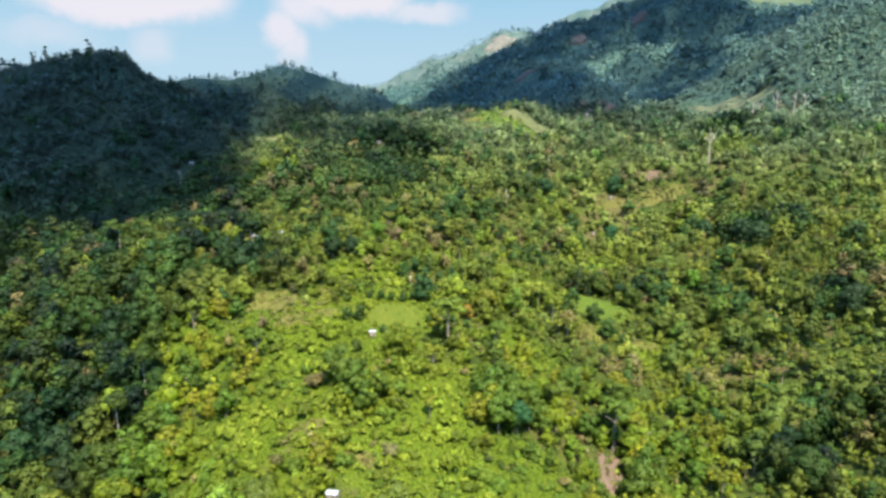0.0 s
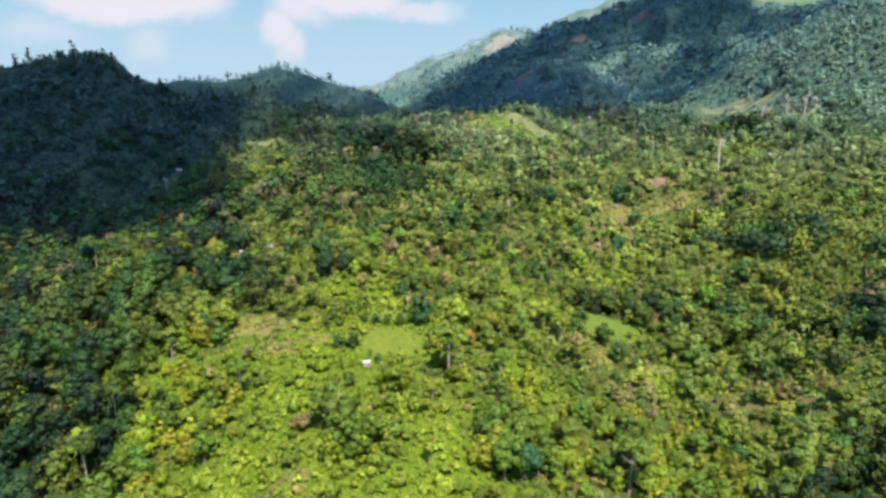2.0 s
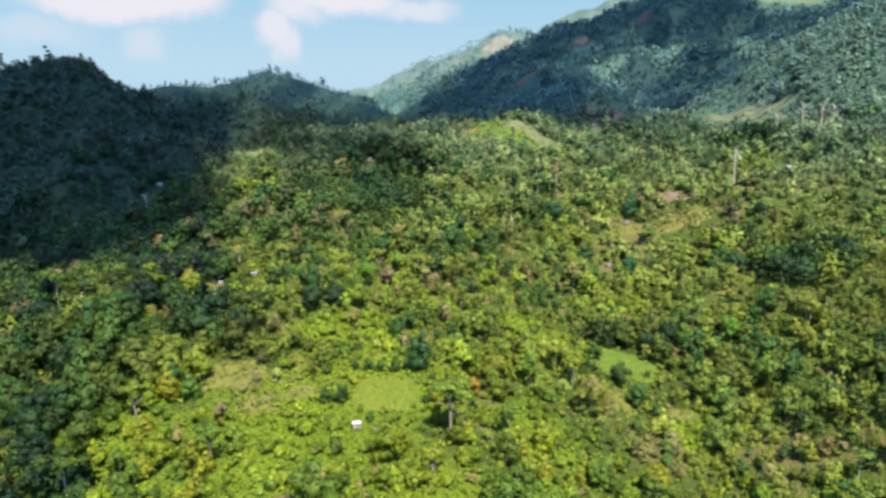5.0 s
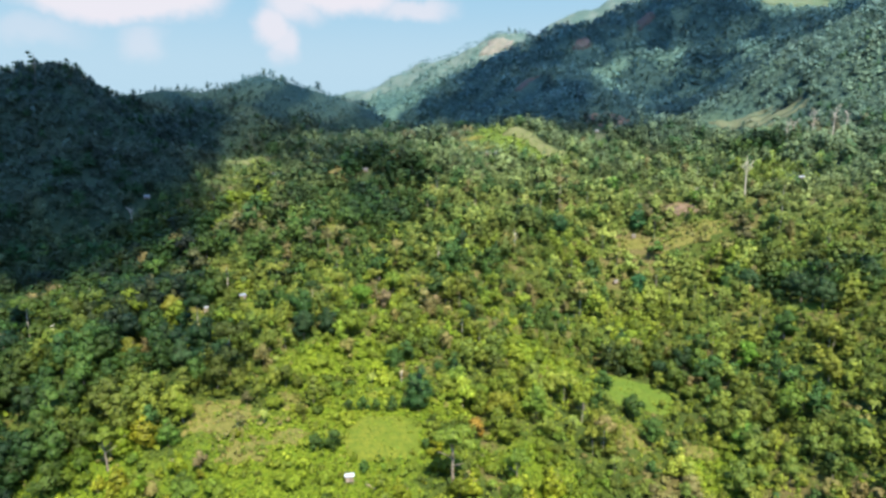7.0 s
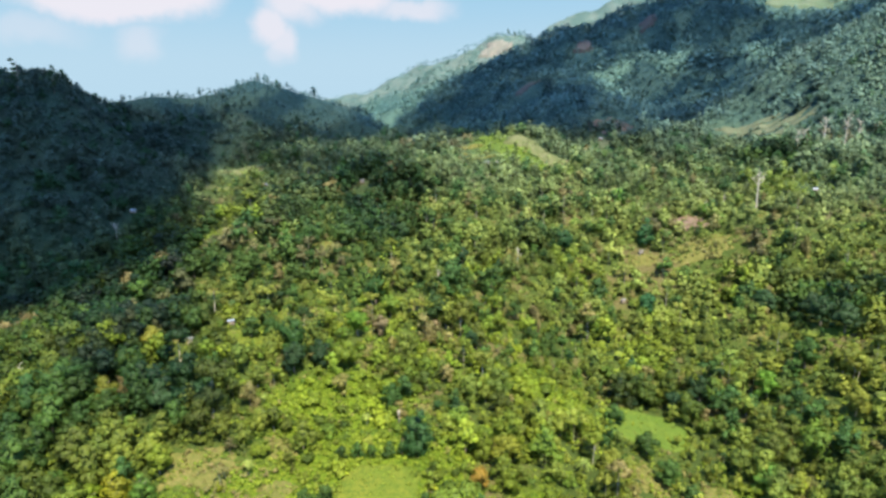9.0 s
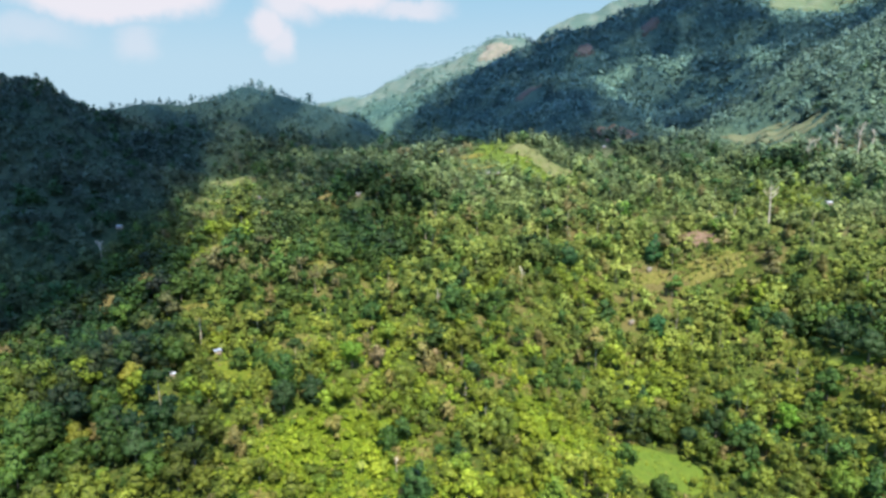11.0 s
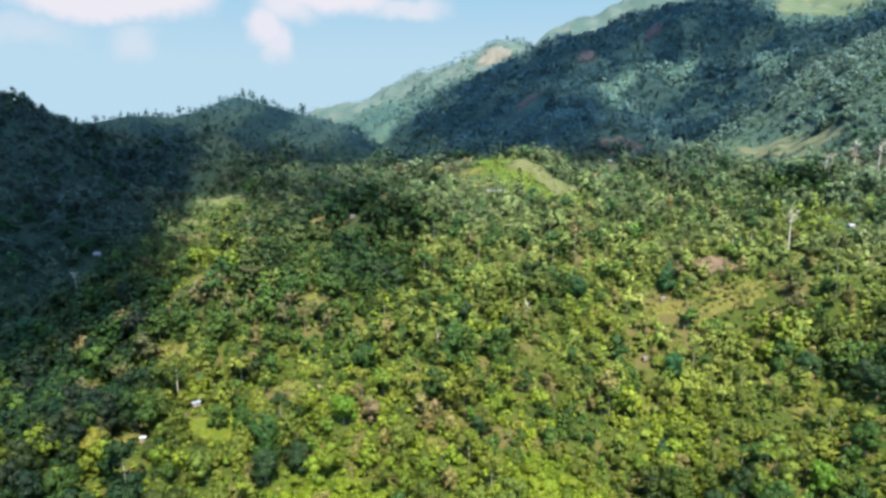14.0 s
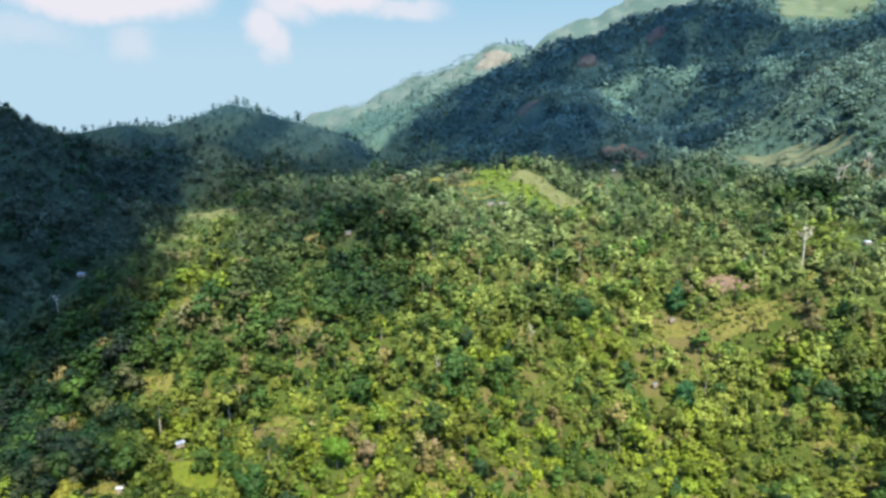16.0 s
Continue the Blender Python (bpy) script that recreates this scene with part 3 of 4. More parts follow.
def leaf_quads(pos, nor, size, r, stretch=1.0):
    """Bent leaf sprays: n corners arrays of (n, 4, 3)."""
    n = len(pos)
    nor = nor / (np.linalg.norm(nor, axis=1)[:, None] + 1e-9)
    t = np.cross(nor, spin(n, r))
    t /= np.linalg.norm(t, axis=1)[:, None] + 1e-9
    b = np.cross(nor, t)
    s = (size * r.uniform(0.65, 1.35, n))[:, None]
    k = r.uniform(0.55, 1.1, (n, 4, 1))
    bend = r.uniform(-0.25, 0.1, n)[:, None] * s
    q = np.stack([pos + t * s * k[:, 0] * stretch + nor * bend, pos + b * s * k[:, 1], pos - t * s * k[:, 2] * stretch + nor * bend, pos - b * s * k[:, 3]], 1)
    face = np.cross(q[:, 1] - q[:, 0], q[:, 2] - q[:, 0])
    back = (face * nor).sum(1) < 0
    q[back] = q[back][:, ::-1]
    return q


def solid(kind):
    """Corners of a unit ball of few faces: (faces, 3, 3), and the index of each corner."""
    bm = bmesh.new()
    if kind == "ico":
        bmesh.ops.create_icosphere(bm, subdivisions=1, radius=1.0)
    else:
        up, mid, down = bm.verts.new((0, 0, 1)), [bm.verts.new((math.cos(a), math.sin(a), -0.1)) for a in (0.2, 1.9, 3.3, 4.9)], bm.verts.new((0, 0, -0.9))
        for k in range(4):
            bm.faces.new((mid[k], mid[(k + 1) % 4], up))
            bm.faces.new((mid[(k + 1) % 4], mid[k], down))
    bm.verts.index_update()
    idx = np.array([[v.index for v in f.verts] for f in bm.faces])
    pts = np.array([tuple(v.co) for v in bm.verts])
    bm.free()
    return pts, idx


BALLS = {"ico": solid("ico"), "octa": solid("octa")}


def crown(lobes, n, size, r, low=-0.55):
    """A leafy crown of about n faces: full, uneven heads (x, y, z, rx, rz) under a shaggy shell of leaf sprays.
    Returns corners, how light each face is, and the normals of the corners."""
    lobes = np.array(lobes, float)
    core = int(n * (0.36 if n > 40 else 0.8))
    ball = "ico" if core >= 100 else "octa"
    pts, idx = BALLS[ball]
    heads = min(len(lobes), core // len(idx)) if n >= 14 else 0
    mid = lobes[:, :3].mean(0)
    Q, N = [], []
    for L in lobes[:heads]:
        v = pts * r.uniform(0.75, 1.10, (len(pts), 1)) * (L[3], L[3], L[4]) * 0.80
        t = r.uniform(0, 6.28)
        turn = np.array([[math.cos(t), -math.sin(t), 0], [math.sin(t), math.cos(t), 0], [0, 0, 1]])
        v = v @ turn.T
        nv = 0.85 * v / np.linalg.norm(v, axis=1)[:, None] + 0.4 * (v + L[:3] - mid) / (np.linalg.norm(v + L[:3] - mid, axis=1)[:, None] + 1e-6) + (0, 0, 0.1)
        Q.append((v + L[:3])[idx])
        N.append(nv[idx])
    k = max(4, n - heads * len(idx))
    area = lobes[:, 3] * (lobes[:, 3] + lobes[:, 4])
    pick = r.choice(len(lobes), k, p=area / area.sum())
    d = spin(k, r)
    d[:, 2] = np.where(d[:, 2] < low, -d[:, 2], d[:, 2])
    L = lobes[pick]
    pos = L[:, :3] + d * np.stack([L[:, 3], L[:, 3], L[:, 4]], 1) * (1.08 - 0.28 * r.random(k) ** 1.5)[:, None]
    q = leaf_quads(pos, d + 0.42 * spin(k, r) + (0, 0, 0.30), np.full(k, size * 1.08), r, 1.35)[:, :3]
    nor = 0.75 * d + 0.45 * (pos - mid) / (np.linalg.norm(pos - mid, axis=1)[:, None] + 1e-6) + 0.20 * spin(k, r) + (0, 0, 0.18)
    Q.append(q)
    N.append(np.repeat(nor[:, None], 3, axis=1))
    Q, N = np.concatenate(Q), np.concatenate(N) + (0, 0, 0.5 if n < 40 else 0.0)
    return Q, r.uniform(0.93, 1.07, len(Q)), N / (np.linalg.norm(N, axis=2)[:, :, None] + 1e-9)


def broad(r, n, size, h=11.0):
    """A rounded crown of many leafy heads that reaches low down the stem."""
    w = h * r.uniform(0.33, 0.44)
    lobes = [(0, 0, h * 0.48, w * 0.60, h * 0.30), (r.uniform(-0.15, 0.15) * w, r.uniform(-0.15, 0.15) * w, h * 0.80, w * 0.40, h * 0.15)]
    for i in range(r.integers(8, 12)):
        a, f = i * 2.4 + r.uniform(-0.5, 0.5), r.uniform(0.20, 0.80)
        d = w * 0.74 * math.sqrt(max(0.15, 1 - ((f - 0.36) / 0.55) ** 2)) * r.uniform(0.75, 1.08)
        k = w * r.uniform(0.28, 0.46)
        lobes.append((d * np.cos(a), d * np.sin(a), h * f, k, k * r.uniform(0.68, 0.95)))
    return crown(lobes, n, size, r)


def conic(r, n, size, h=8.0):
    w = h * r.uniform(0.30, 0.40)
    lobes = []
    for k, f in ((0.20, 1.0), (0.40, 0.92), (0.62, 0.72), (0.84, 0.44)):
        for i in range(3 if f > 0.5 else 1):
            a = r.uniform(0, 6.28)
            lobes.append((0.5 * w * f * np.cos(a), 0.5 * w * f * np.sin(a), h * (k + r.uniform(-0.05, 0.05)), w * f * r.uniform(0.5, 0.72), h * 0.13))
    return crown(lobes, n, size, r)


def shrub(r, n, size, h=3.2):
    w = h * r.uniform(0.6, 0.85)
    lobes = []
    for i in range(r.integers(3, 6)):
        a, d = r.uniform(0, 6.28), w * r.uniform(0.1, 0.75)
        lobes.append((d * np.cos(a), d * np.sin(a), h * r.uniform(0.3, 0.6), w * r.uniform(0.4, 0.65), h * r.uniform(0.28, 0.45)))
    return crown(lobes, n, size, r, -0.1)


def umbrella(r, n, size, h=14.0):
    w = h * r.uniform(0.24, 0.3)
    lobes = []
    for i in range(r.integers(6, 9)):
        a, d = i * 2.4 + r.uniform(-0.4, 0.4), w * r.uniform(0.2, 1.0)
        lobes.append((d * np.cos(a), d * np.sin(a), h * r.uniform(0.74, 0.94), w * r.uniform(0.34, 0.5), h * r.uniform(0.06, 0.1)))
    return crown(lobes, n, size, r, -0.35)


def palm(r, n, size, h=7.0):
    """Arching fronds from one crown point."""
    qs, fr = [], max(6, min(14, n // 6))
    for i in range(fr):
        a, ln, up = i * 2.4 + r.uniform(-0.3, 0.3), h * r.uniform(0.32, 0.46), r.uniform(0.2, 0.9)
        o, side = np.array([np.cos(a), np.sin(a), 0]), np.array([-np.sin(a), np.cos(a), 0])
        seg = max(2, n // fr // 2)
        s = np.linspace(0, 1, seg + 1)
        mid = np.array([0, 0, h * 0.8]) + o * (s * ln)[:, None] + np.array([0, 0, 1.0]) * ((up * s - 1.15 * s * s) * ln)[:, None]
        wd = size * 0.9 * np.sin(np.pi * (0.12 + 0.86 * s))
        for j in range(seg):
            for sg in (1, -1):
                qs.append([mid[j], mid[j + 1], mid[j + 1] + sg * side * wd[j + 1] - (0, 0, 0.35 * wd[j + 1]), mid[j] + sg * side * wd[j] - (0, 0, 0.35 * wd[j])])
    q = np.array(qs)
    nor = np.cross(q[:, 1] - q[:, 0], q[:, 2] - q[:, 0])
    flip = nor[:, 2] < 0
    q[flip], nor[flip] = q[flip][:, ::-1], -nor[flip]
    return q, r.uniform(0.85, 1.15, len(q)), np.repeat((nor / (np.linalg.norm(nor, axis=1)[:, None] + 1e-9))[:, None], 4, axis=1)


KINDS = {"broad": (broad, 11.0), "conic": (conic, 8.0), "shrub": (shrub, 3.2), "umbrella": (umbrella, 14.0), "palm": (palm, 7.0)}
TINTS = {  # base colours of the foliage, and their spread
    "broad": ((0.058, 0.088, 0.013), (0.106, 0.134, 0.014)),
    "conic": ((0.080, 0.108, 0.013), (0.122, 0.144, 0.017)),
    "shrub": ((0.052, 0.090, 0.007), (0.114, 0.147, 0.009)),
    "umbrella": ((0.072, 0.108, 0.016), (0.130, 0.150, 0.018)),
    "palm": ((0.068, 0.100, 0.016), (0.105, 0.132, 0.022)),
}


HAZE_TINT = ((0.030, 0.054, 0.046), (0.054, 0.082, 0.062))   # bluish foliage tint, painted in for haze and blue shade on the hills


HAZE_TINT_FAR = ((0.056, 0.114, 0.112), (0.080, 0.146, 0.134))   # paler blue foliage tint, painted in for thicker haze on the mountain


def tint_of(kind, x, y, r):
    lo, hi = (np.array(c) for c in TINTS[kind])
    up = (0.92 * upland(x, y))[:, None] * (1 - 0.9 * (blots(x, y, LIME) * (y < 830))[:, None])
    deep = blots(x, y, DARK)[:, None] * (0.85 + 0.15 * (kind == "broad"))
    f = np.clip(0.5 + 0.42 * drift(x, y, 45, 3.0) + 0.25 * drift(x, y, 17, 7.0) + (0.28 - 0.16 * up[:, 0]) * r.normal(size=len(x)), 0, 1)[:, None]
    c = lo + (hi - lo) * f
    c = c * (1.07, 1, 0.95)
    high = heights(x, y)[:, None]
    cool_lo, cool_hi = (np.array(HAZE_TINT[i]) * (1 - high) + np.array(HAZE_TINT_FAR[i]) * high for i in (0, 1))
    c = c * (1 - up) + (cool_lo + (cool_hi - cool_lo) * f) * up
    c = c * (1 + 0.42 * np.clip((y - 430) / 150, 0, 1) * np.clip((x + 130) / 80, 0, 1) * np.clip((800 - y) / 60, 0, 1))[:, None]     # farmed slope's foliage lightened in colour, in place of haze
    # pale grey-blue mixed into mid-slope foliage to imitate the haze there
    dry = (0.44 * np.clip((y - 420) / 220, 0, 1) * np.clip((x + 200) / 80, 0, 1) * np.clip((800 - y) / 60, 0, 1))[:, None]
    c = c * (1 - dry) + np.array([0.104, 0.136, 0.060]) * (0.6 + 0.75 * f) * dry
    patch = drift(x, y, 20, 5.5)
    cool = (r.random(len(x)) < np.clip(0.13 + 0.6 * patch, 0.02, 0.75) * (0.2 if kind in ("conic", "palm") else 0.0 if kind == "shrub" else 1.0) * (y < 800))[:, None]
    c = np.where(cool, c * 0.22 + np.array([0.014, 0.043, 0.010]), c)
    vivid = (r.random(len(x)) < 0.09 * (kind == "broad") * (y < 700) * (1 - up[:, 0]))[:, None]
    c = np.where(vivid, c * 0.4 + np.array([0.040, 0.074, 0.006]), c)
    chance = np.maximum(r.random((3, len(x))) + 0.15 * drift(x, y, 9, 4.4), 0.08)
    grove = (chance[0] < np.minimum(1.6 * blots(x, y, GROVES), 0.92))[:, None] & (kind != "shrub")
    c = np.where(grove, c * 0.2 + np.array([0.020, 0.047, 0.008]), c)
    gold = (chance[1] < np.minimum(1.6 * blots(x, y, BRIGHT), 0.9) * (1 - 0.6 * deep[:, 0]))[:, None] & ~grove
    c = np.where(gold, c * 0.45 + np.array([0.072, 0.094, 0.004]), c)
    sere = (chance[2] < np.minimum(0.9 * blots(x, y, SERE), 0.6))[:, None]
    c = np.where(sere, c * 0.45 + np.array([0.080, 0.060, 0.030]), c)
    c = c * np.clip(1 + (0.20 - 0.12 * up[:, 0]) * r.normal(size=len(x)) + 0.28 * drift(x, y, 20, 2.0), 0.5, 1.5)[:, None]
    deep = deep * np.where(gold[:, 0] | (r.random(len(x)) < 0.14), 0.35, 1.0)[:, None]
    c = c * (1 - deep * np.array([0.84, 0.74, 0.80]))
    tan = (r.random(len(x)) < np.clip(0.13 * drift(x, y, 16, 5.0) + 0.016, 0, 0.35) * (y < 760) * np.clip(1.2 - 2 * up[:, 0], 0, 1))[:, None]
    return np.clip(np.where(tan, c * 0.35 + np.array([0.125, 0.092, 0.036]) * r.uniform(0.6, 0.95, (len(x), 1)), c), 0.006, 0.3)


def trees_mesh(name, kind, x, y, scale, n, size, r, label, variants=6, tints=None):
    """Many plants of one kind joined into one mesh."""
    if not len(x):
        return None
    corners = 4 if kind == "palm" else 3
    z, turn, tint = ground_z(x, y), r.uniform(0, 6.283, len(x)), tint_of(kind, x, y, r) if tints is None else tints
    make, h = KINDS[kind]
    which, V, C, N = r.integers(0, variants, len(x)), [], [], []
    for k in range(variants):
        q, light, nor = make(r, n, size, h)
        s = which == k
        if not s.any():
            continue
        c, sn, sc = np.cos(turn[s]), np.sin(turn[s]), scale[s]
        px = (q[None, :, :, 0] * c[:, None, None] - q[None, :, :, 1] * sn[:, None, None]) * sc[:, None, None] + x[s][:, None, None]
        py = (q[None, :, :, 0] * sn[:, None, None] + q[None, :, :, 1] * c[:, None, None]) * sc[:, None, None] + y[s][:, None, None]
        pz = q[None, :, :, 2] * sc[:, None, None] + z[s][:, None, None]
        V.append(np.stack([px, py, pz], -1).reshape(-1, 3).astype(np.float32))
        c, sn, nor = c[:, None, None], sn[:, None, None], nor[None, :, :corners]
        nx, ny = nor[..., 0] * c - nor[..., 1] * sn, nor[..., 0] * sn + nor[..., 1] * c
        N.append(np.stack([nx, ny, np.broadcast_to(nor[..., 2], nx.shape)], -1).reshape(-1, 3).astype(np.float32))
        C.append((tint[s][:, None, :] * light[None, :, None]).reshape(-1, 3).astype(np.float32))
    return tagged(mesh_object(name, np.concatenate(V), corners, np.concatenate(C), LEAF, None, np.concatenate(N)), label, "trees" if kind != "shrub" else "shrubs", kind="stuff")


def inside(x, y, spots):
    hit = np.zeros(len(x), bool)
    for cx, cy, rx, ry, turn in spots:
        c, s = math.cos(radians(turn)), math.sin(radians(turn))
        u, v = ((x - cx) * c + (y - cy) * s) / rx, (-(x - cx) * s + (y - cy) * c) / ry
        hit |= u * u + v * v < (1 + 0.22 * np.sin(3 * np.arctan2(v, u) + cx)) ** 2
    return hit


def scatter(y0, y1, step, spread, r):
    """Jittered places, wider apart the farther they are, within the stretch of land that lies ahead."""
    ys = np.arange(y0, y1, step)
    wide = spread * y1 + 30
    xs = np.arange(-wide, wide, step)
    X, Y = np.meshgrid(xs, ys)
    Y = Y + r.uniform(-0.55, 0.55, Y.shape) * step
    X = X + r.uniform(-0.55, 0.55, X.shape) * step
    k = np.abs(X) < np.maximum(spread * Y, 130 if spread > 1 else 60) + 25
    return X[k], Y[k]


def drape(name, spot, mat, label, seed):
    """A patch of open land that follows the slope, with a ragged rim."""
    cx, cy, rx, ry, turn = spot
    c, s = math.cos(radians(turn)), math.sin(radians(turn))
    rr = random.Random(seed)
    ph = [rr.uniform(0, 6.28) for _ in range(4)]
    rings, seg, ragged = 9, 52, 0.3 if mat in (GRASS, FRESH) else 1.0
    V, F = [], []
    for i in range(rings + 1):
        for j in range(seg):
            a = 2 * math.pi * j / seg
            k = i / rings * (abs(math.cos(a)) ** 4 + abs(math.sin(a)) ** 4) ** -0.22 * (1.0 + 0.10 * math.sin(2 * a + ph[0]) + ragged * (0.13 * math.sin(5 * a + ph[1]) + 0.11 * math.sin(9 * a + ph[2]) + 0.10 * math.sin(13 * a + ph[3])))
            u, v = rx * k * math.cos(a), ry * k * math.sin(a)
            x, y = cx + u * c - v * s, cy + u * s + v * c
            V.append((x, y, float(ground_z(x, y)) + (0.7 if i < rings else -0.6) * min(1.0, rx / 12) * (1.0 if cy < 700 else 1.2 if cx < 180 and cy < 1000 else 2.2 if cy < 1100 else 8.0)))
    for i in range(rings):
        for j in range(seg):
            F.append((i * seg + j, (i + 1) * seg + j, (i + 1) * seg + (j + 1) % seg, i * seg + (j + 1) % seg))
    me = bpy.data.meshes.new(name)
    me.from_pydata(V, [], F)
    me.polygons.foreach_set("use_smooth", [True] * len(F))
    me.materials.append(mat)
    return tagged(new(name, me), label, "meadow" if mat in (GRASS, TERRACE, FRESH, KNOLL, PASTURE) else ("dry grass" if mat is DRY else "bare earth"), kind="structure")


for i, spot in enumerate(MEADOWS):
    if spot[1] > 1200:
        drape("meadow", spot, PASTURE, "sunlit pale green pasture high on the mountain", i)
    elif spot[1] > 660 and spot[0] < 0:
        drape("meadow", spot, KNOLL, "narrow grass terrace at the wood's edge", i)
    elif spot[1] > 700 and spot[0] != 98:
        drape("meadow", spot, TERRACE, "pale terraced grass field on the upper slope", i)
    elif spot[0] == 98:
        drape("meadow", spot, KNOLL, "pale green grass flank of the open knoll", i)
    elif spot[0] > 80:
        drape("meadow", spot, FRESH, "fresh green grass clearing between dark trees", i)
    else:
        drape("meadow", spot, GRASS, "bright green grass meadow among the trees", i)
for i, spot in enumerate(BARE):
    if spot[1] > 1500:
        drape("bare_ground", spot, SCREE, "pale clay slope on the crest", 40 + i)
    elif spot[1] > 1000:
        drape("bare_ground", spot, CLAY, "bare clay scar on the mountain, darkened for shade", 40 + i)
    elif spot in RED_EARTH:
        drape("bare_ground", spot, SOIL, "cleared reddish brown earth on the slope", 40 + i)
    else:
        drape("dry_grass", spot, DRY, "patch of dry tan grass on the slope", 40 + i)


def prisms(x, y, z0, z1, r0, r1, lean, r):
    """Three-sided tapering stems for far trees, as quads."""
    a = r.uniform(0, 6.28, len(x))
    dx, dy = lean * r.normal(size=len(x)), lean * r.normal(size=len(x))
    q = []
    for k in range(3):
        a0, a1 = a + k * 2.0944, a + (k + 1) * 2.0944
        q.append(np.stack([np.stack([x + r0 * np.cos(a0), y + r0 * np.sin(a0), z0], 1), np.stack([x + r0 * np.cos(a1), y + r0 * np.sin(a1), z0], 1),
                           np.stack([x + dx + r1 * np.cos(a1), y + dy + r1 * np.sin(a1), z1], 1), np.stack([x + dx + r1 * np.cos(a0), y + dy + r1 * np.sin(a0), z1], 1)], 1))
    return np.concatenate(q)


def choose(x, y, r):
    """Which plant grows where."""
    lime, deep = blots(x, y, LIME), blots(x, y, DARK)
    warm = np.clip((x - 20) / 120, 0, 1) * np.clip((420 - y) / 150, 0, 1) + 0.6 * np.clip((y - 380) / 80, 0, 1)
    mixv = drift(x, y, 38, 1.0) + 0.6 * drift(x, y, 14, 6.0)
    pick = r.random(len(x))
    p_broad = np.clip(0.47 + 0.75 * mixv - 0.16 * warm + 0.9 * deep - 0.3 * lime, 0.05, 0.97)
    kinds = np.where(pick < p_broad, "broad", np.where(pick < p_broad + (1 - p_broad) * np.where((x > 20) & (y < 340), 0.70, 0.80), "conic", np.where(pick < p_broad + (1 - p_broad) * 0.90, "palm", "umbrella")))
    return np.where(r.random(len(x)) < np.clip(1.25 * lime + 0.14 * drift(x, y, 30, 4.0) + 0.03 - deep, 0.0, 0.95), "shrub", kinds), deep, lime


r = np.random.default_rng(11)
SINGLE = (-125.0, 125.0, 172.0, 296.0)        # the stretch whose trees stand singly
singles = []
BANDS = [(-90, 165, 7.0), (165, 250, 6.5), (250, 330, 6.5), (330, 500, 6.4), (500, 760, 6.3), (760, 1100, 6.3), (1100, 1700, 6.8)]   # from, to, spacing
DETAIL = [(235, 430, 0.47), (310, 260, 0.60), (410, 140, 0.82), (620, 62, 1.15), (900, 26, 1.40), (9999, 9, 1.9)]   # nearest view of a tree, sprays, size of a spray


def nearest_view(x, y):
    return np.where(y < 150, 500, np.maximum(np.maximum(190, np.abs(x) * 1.5), y - 185))


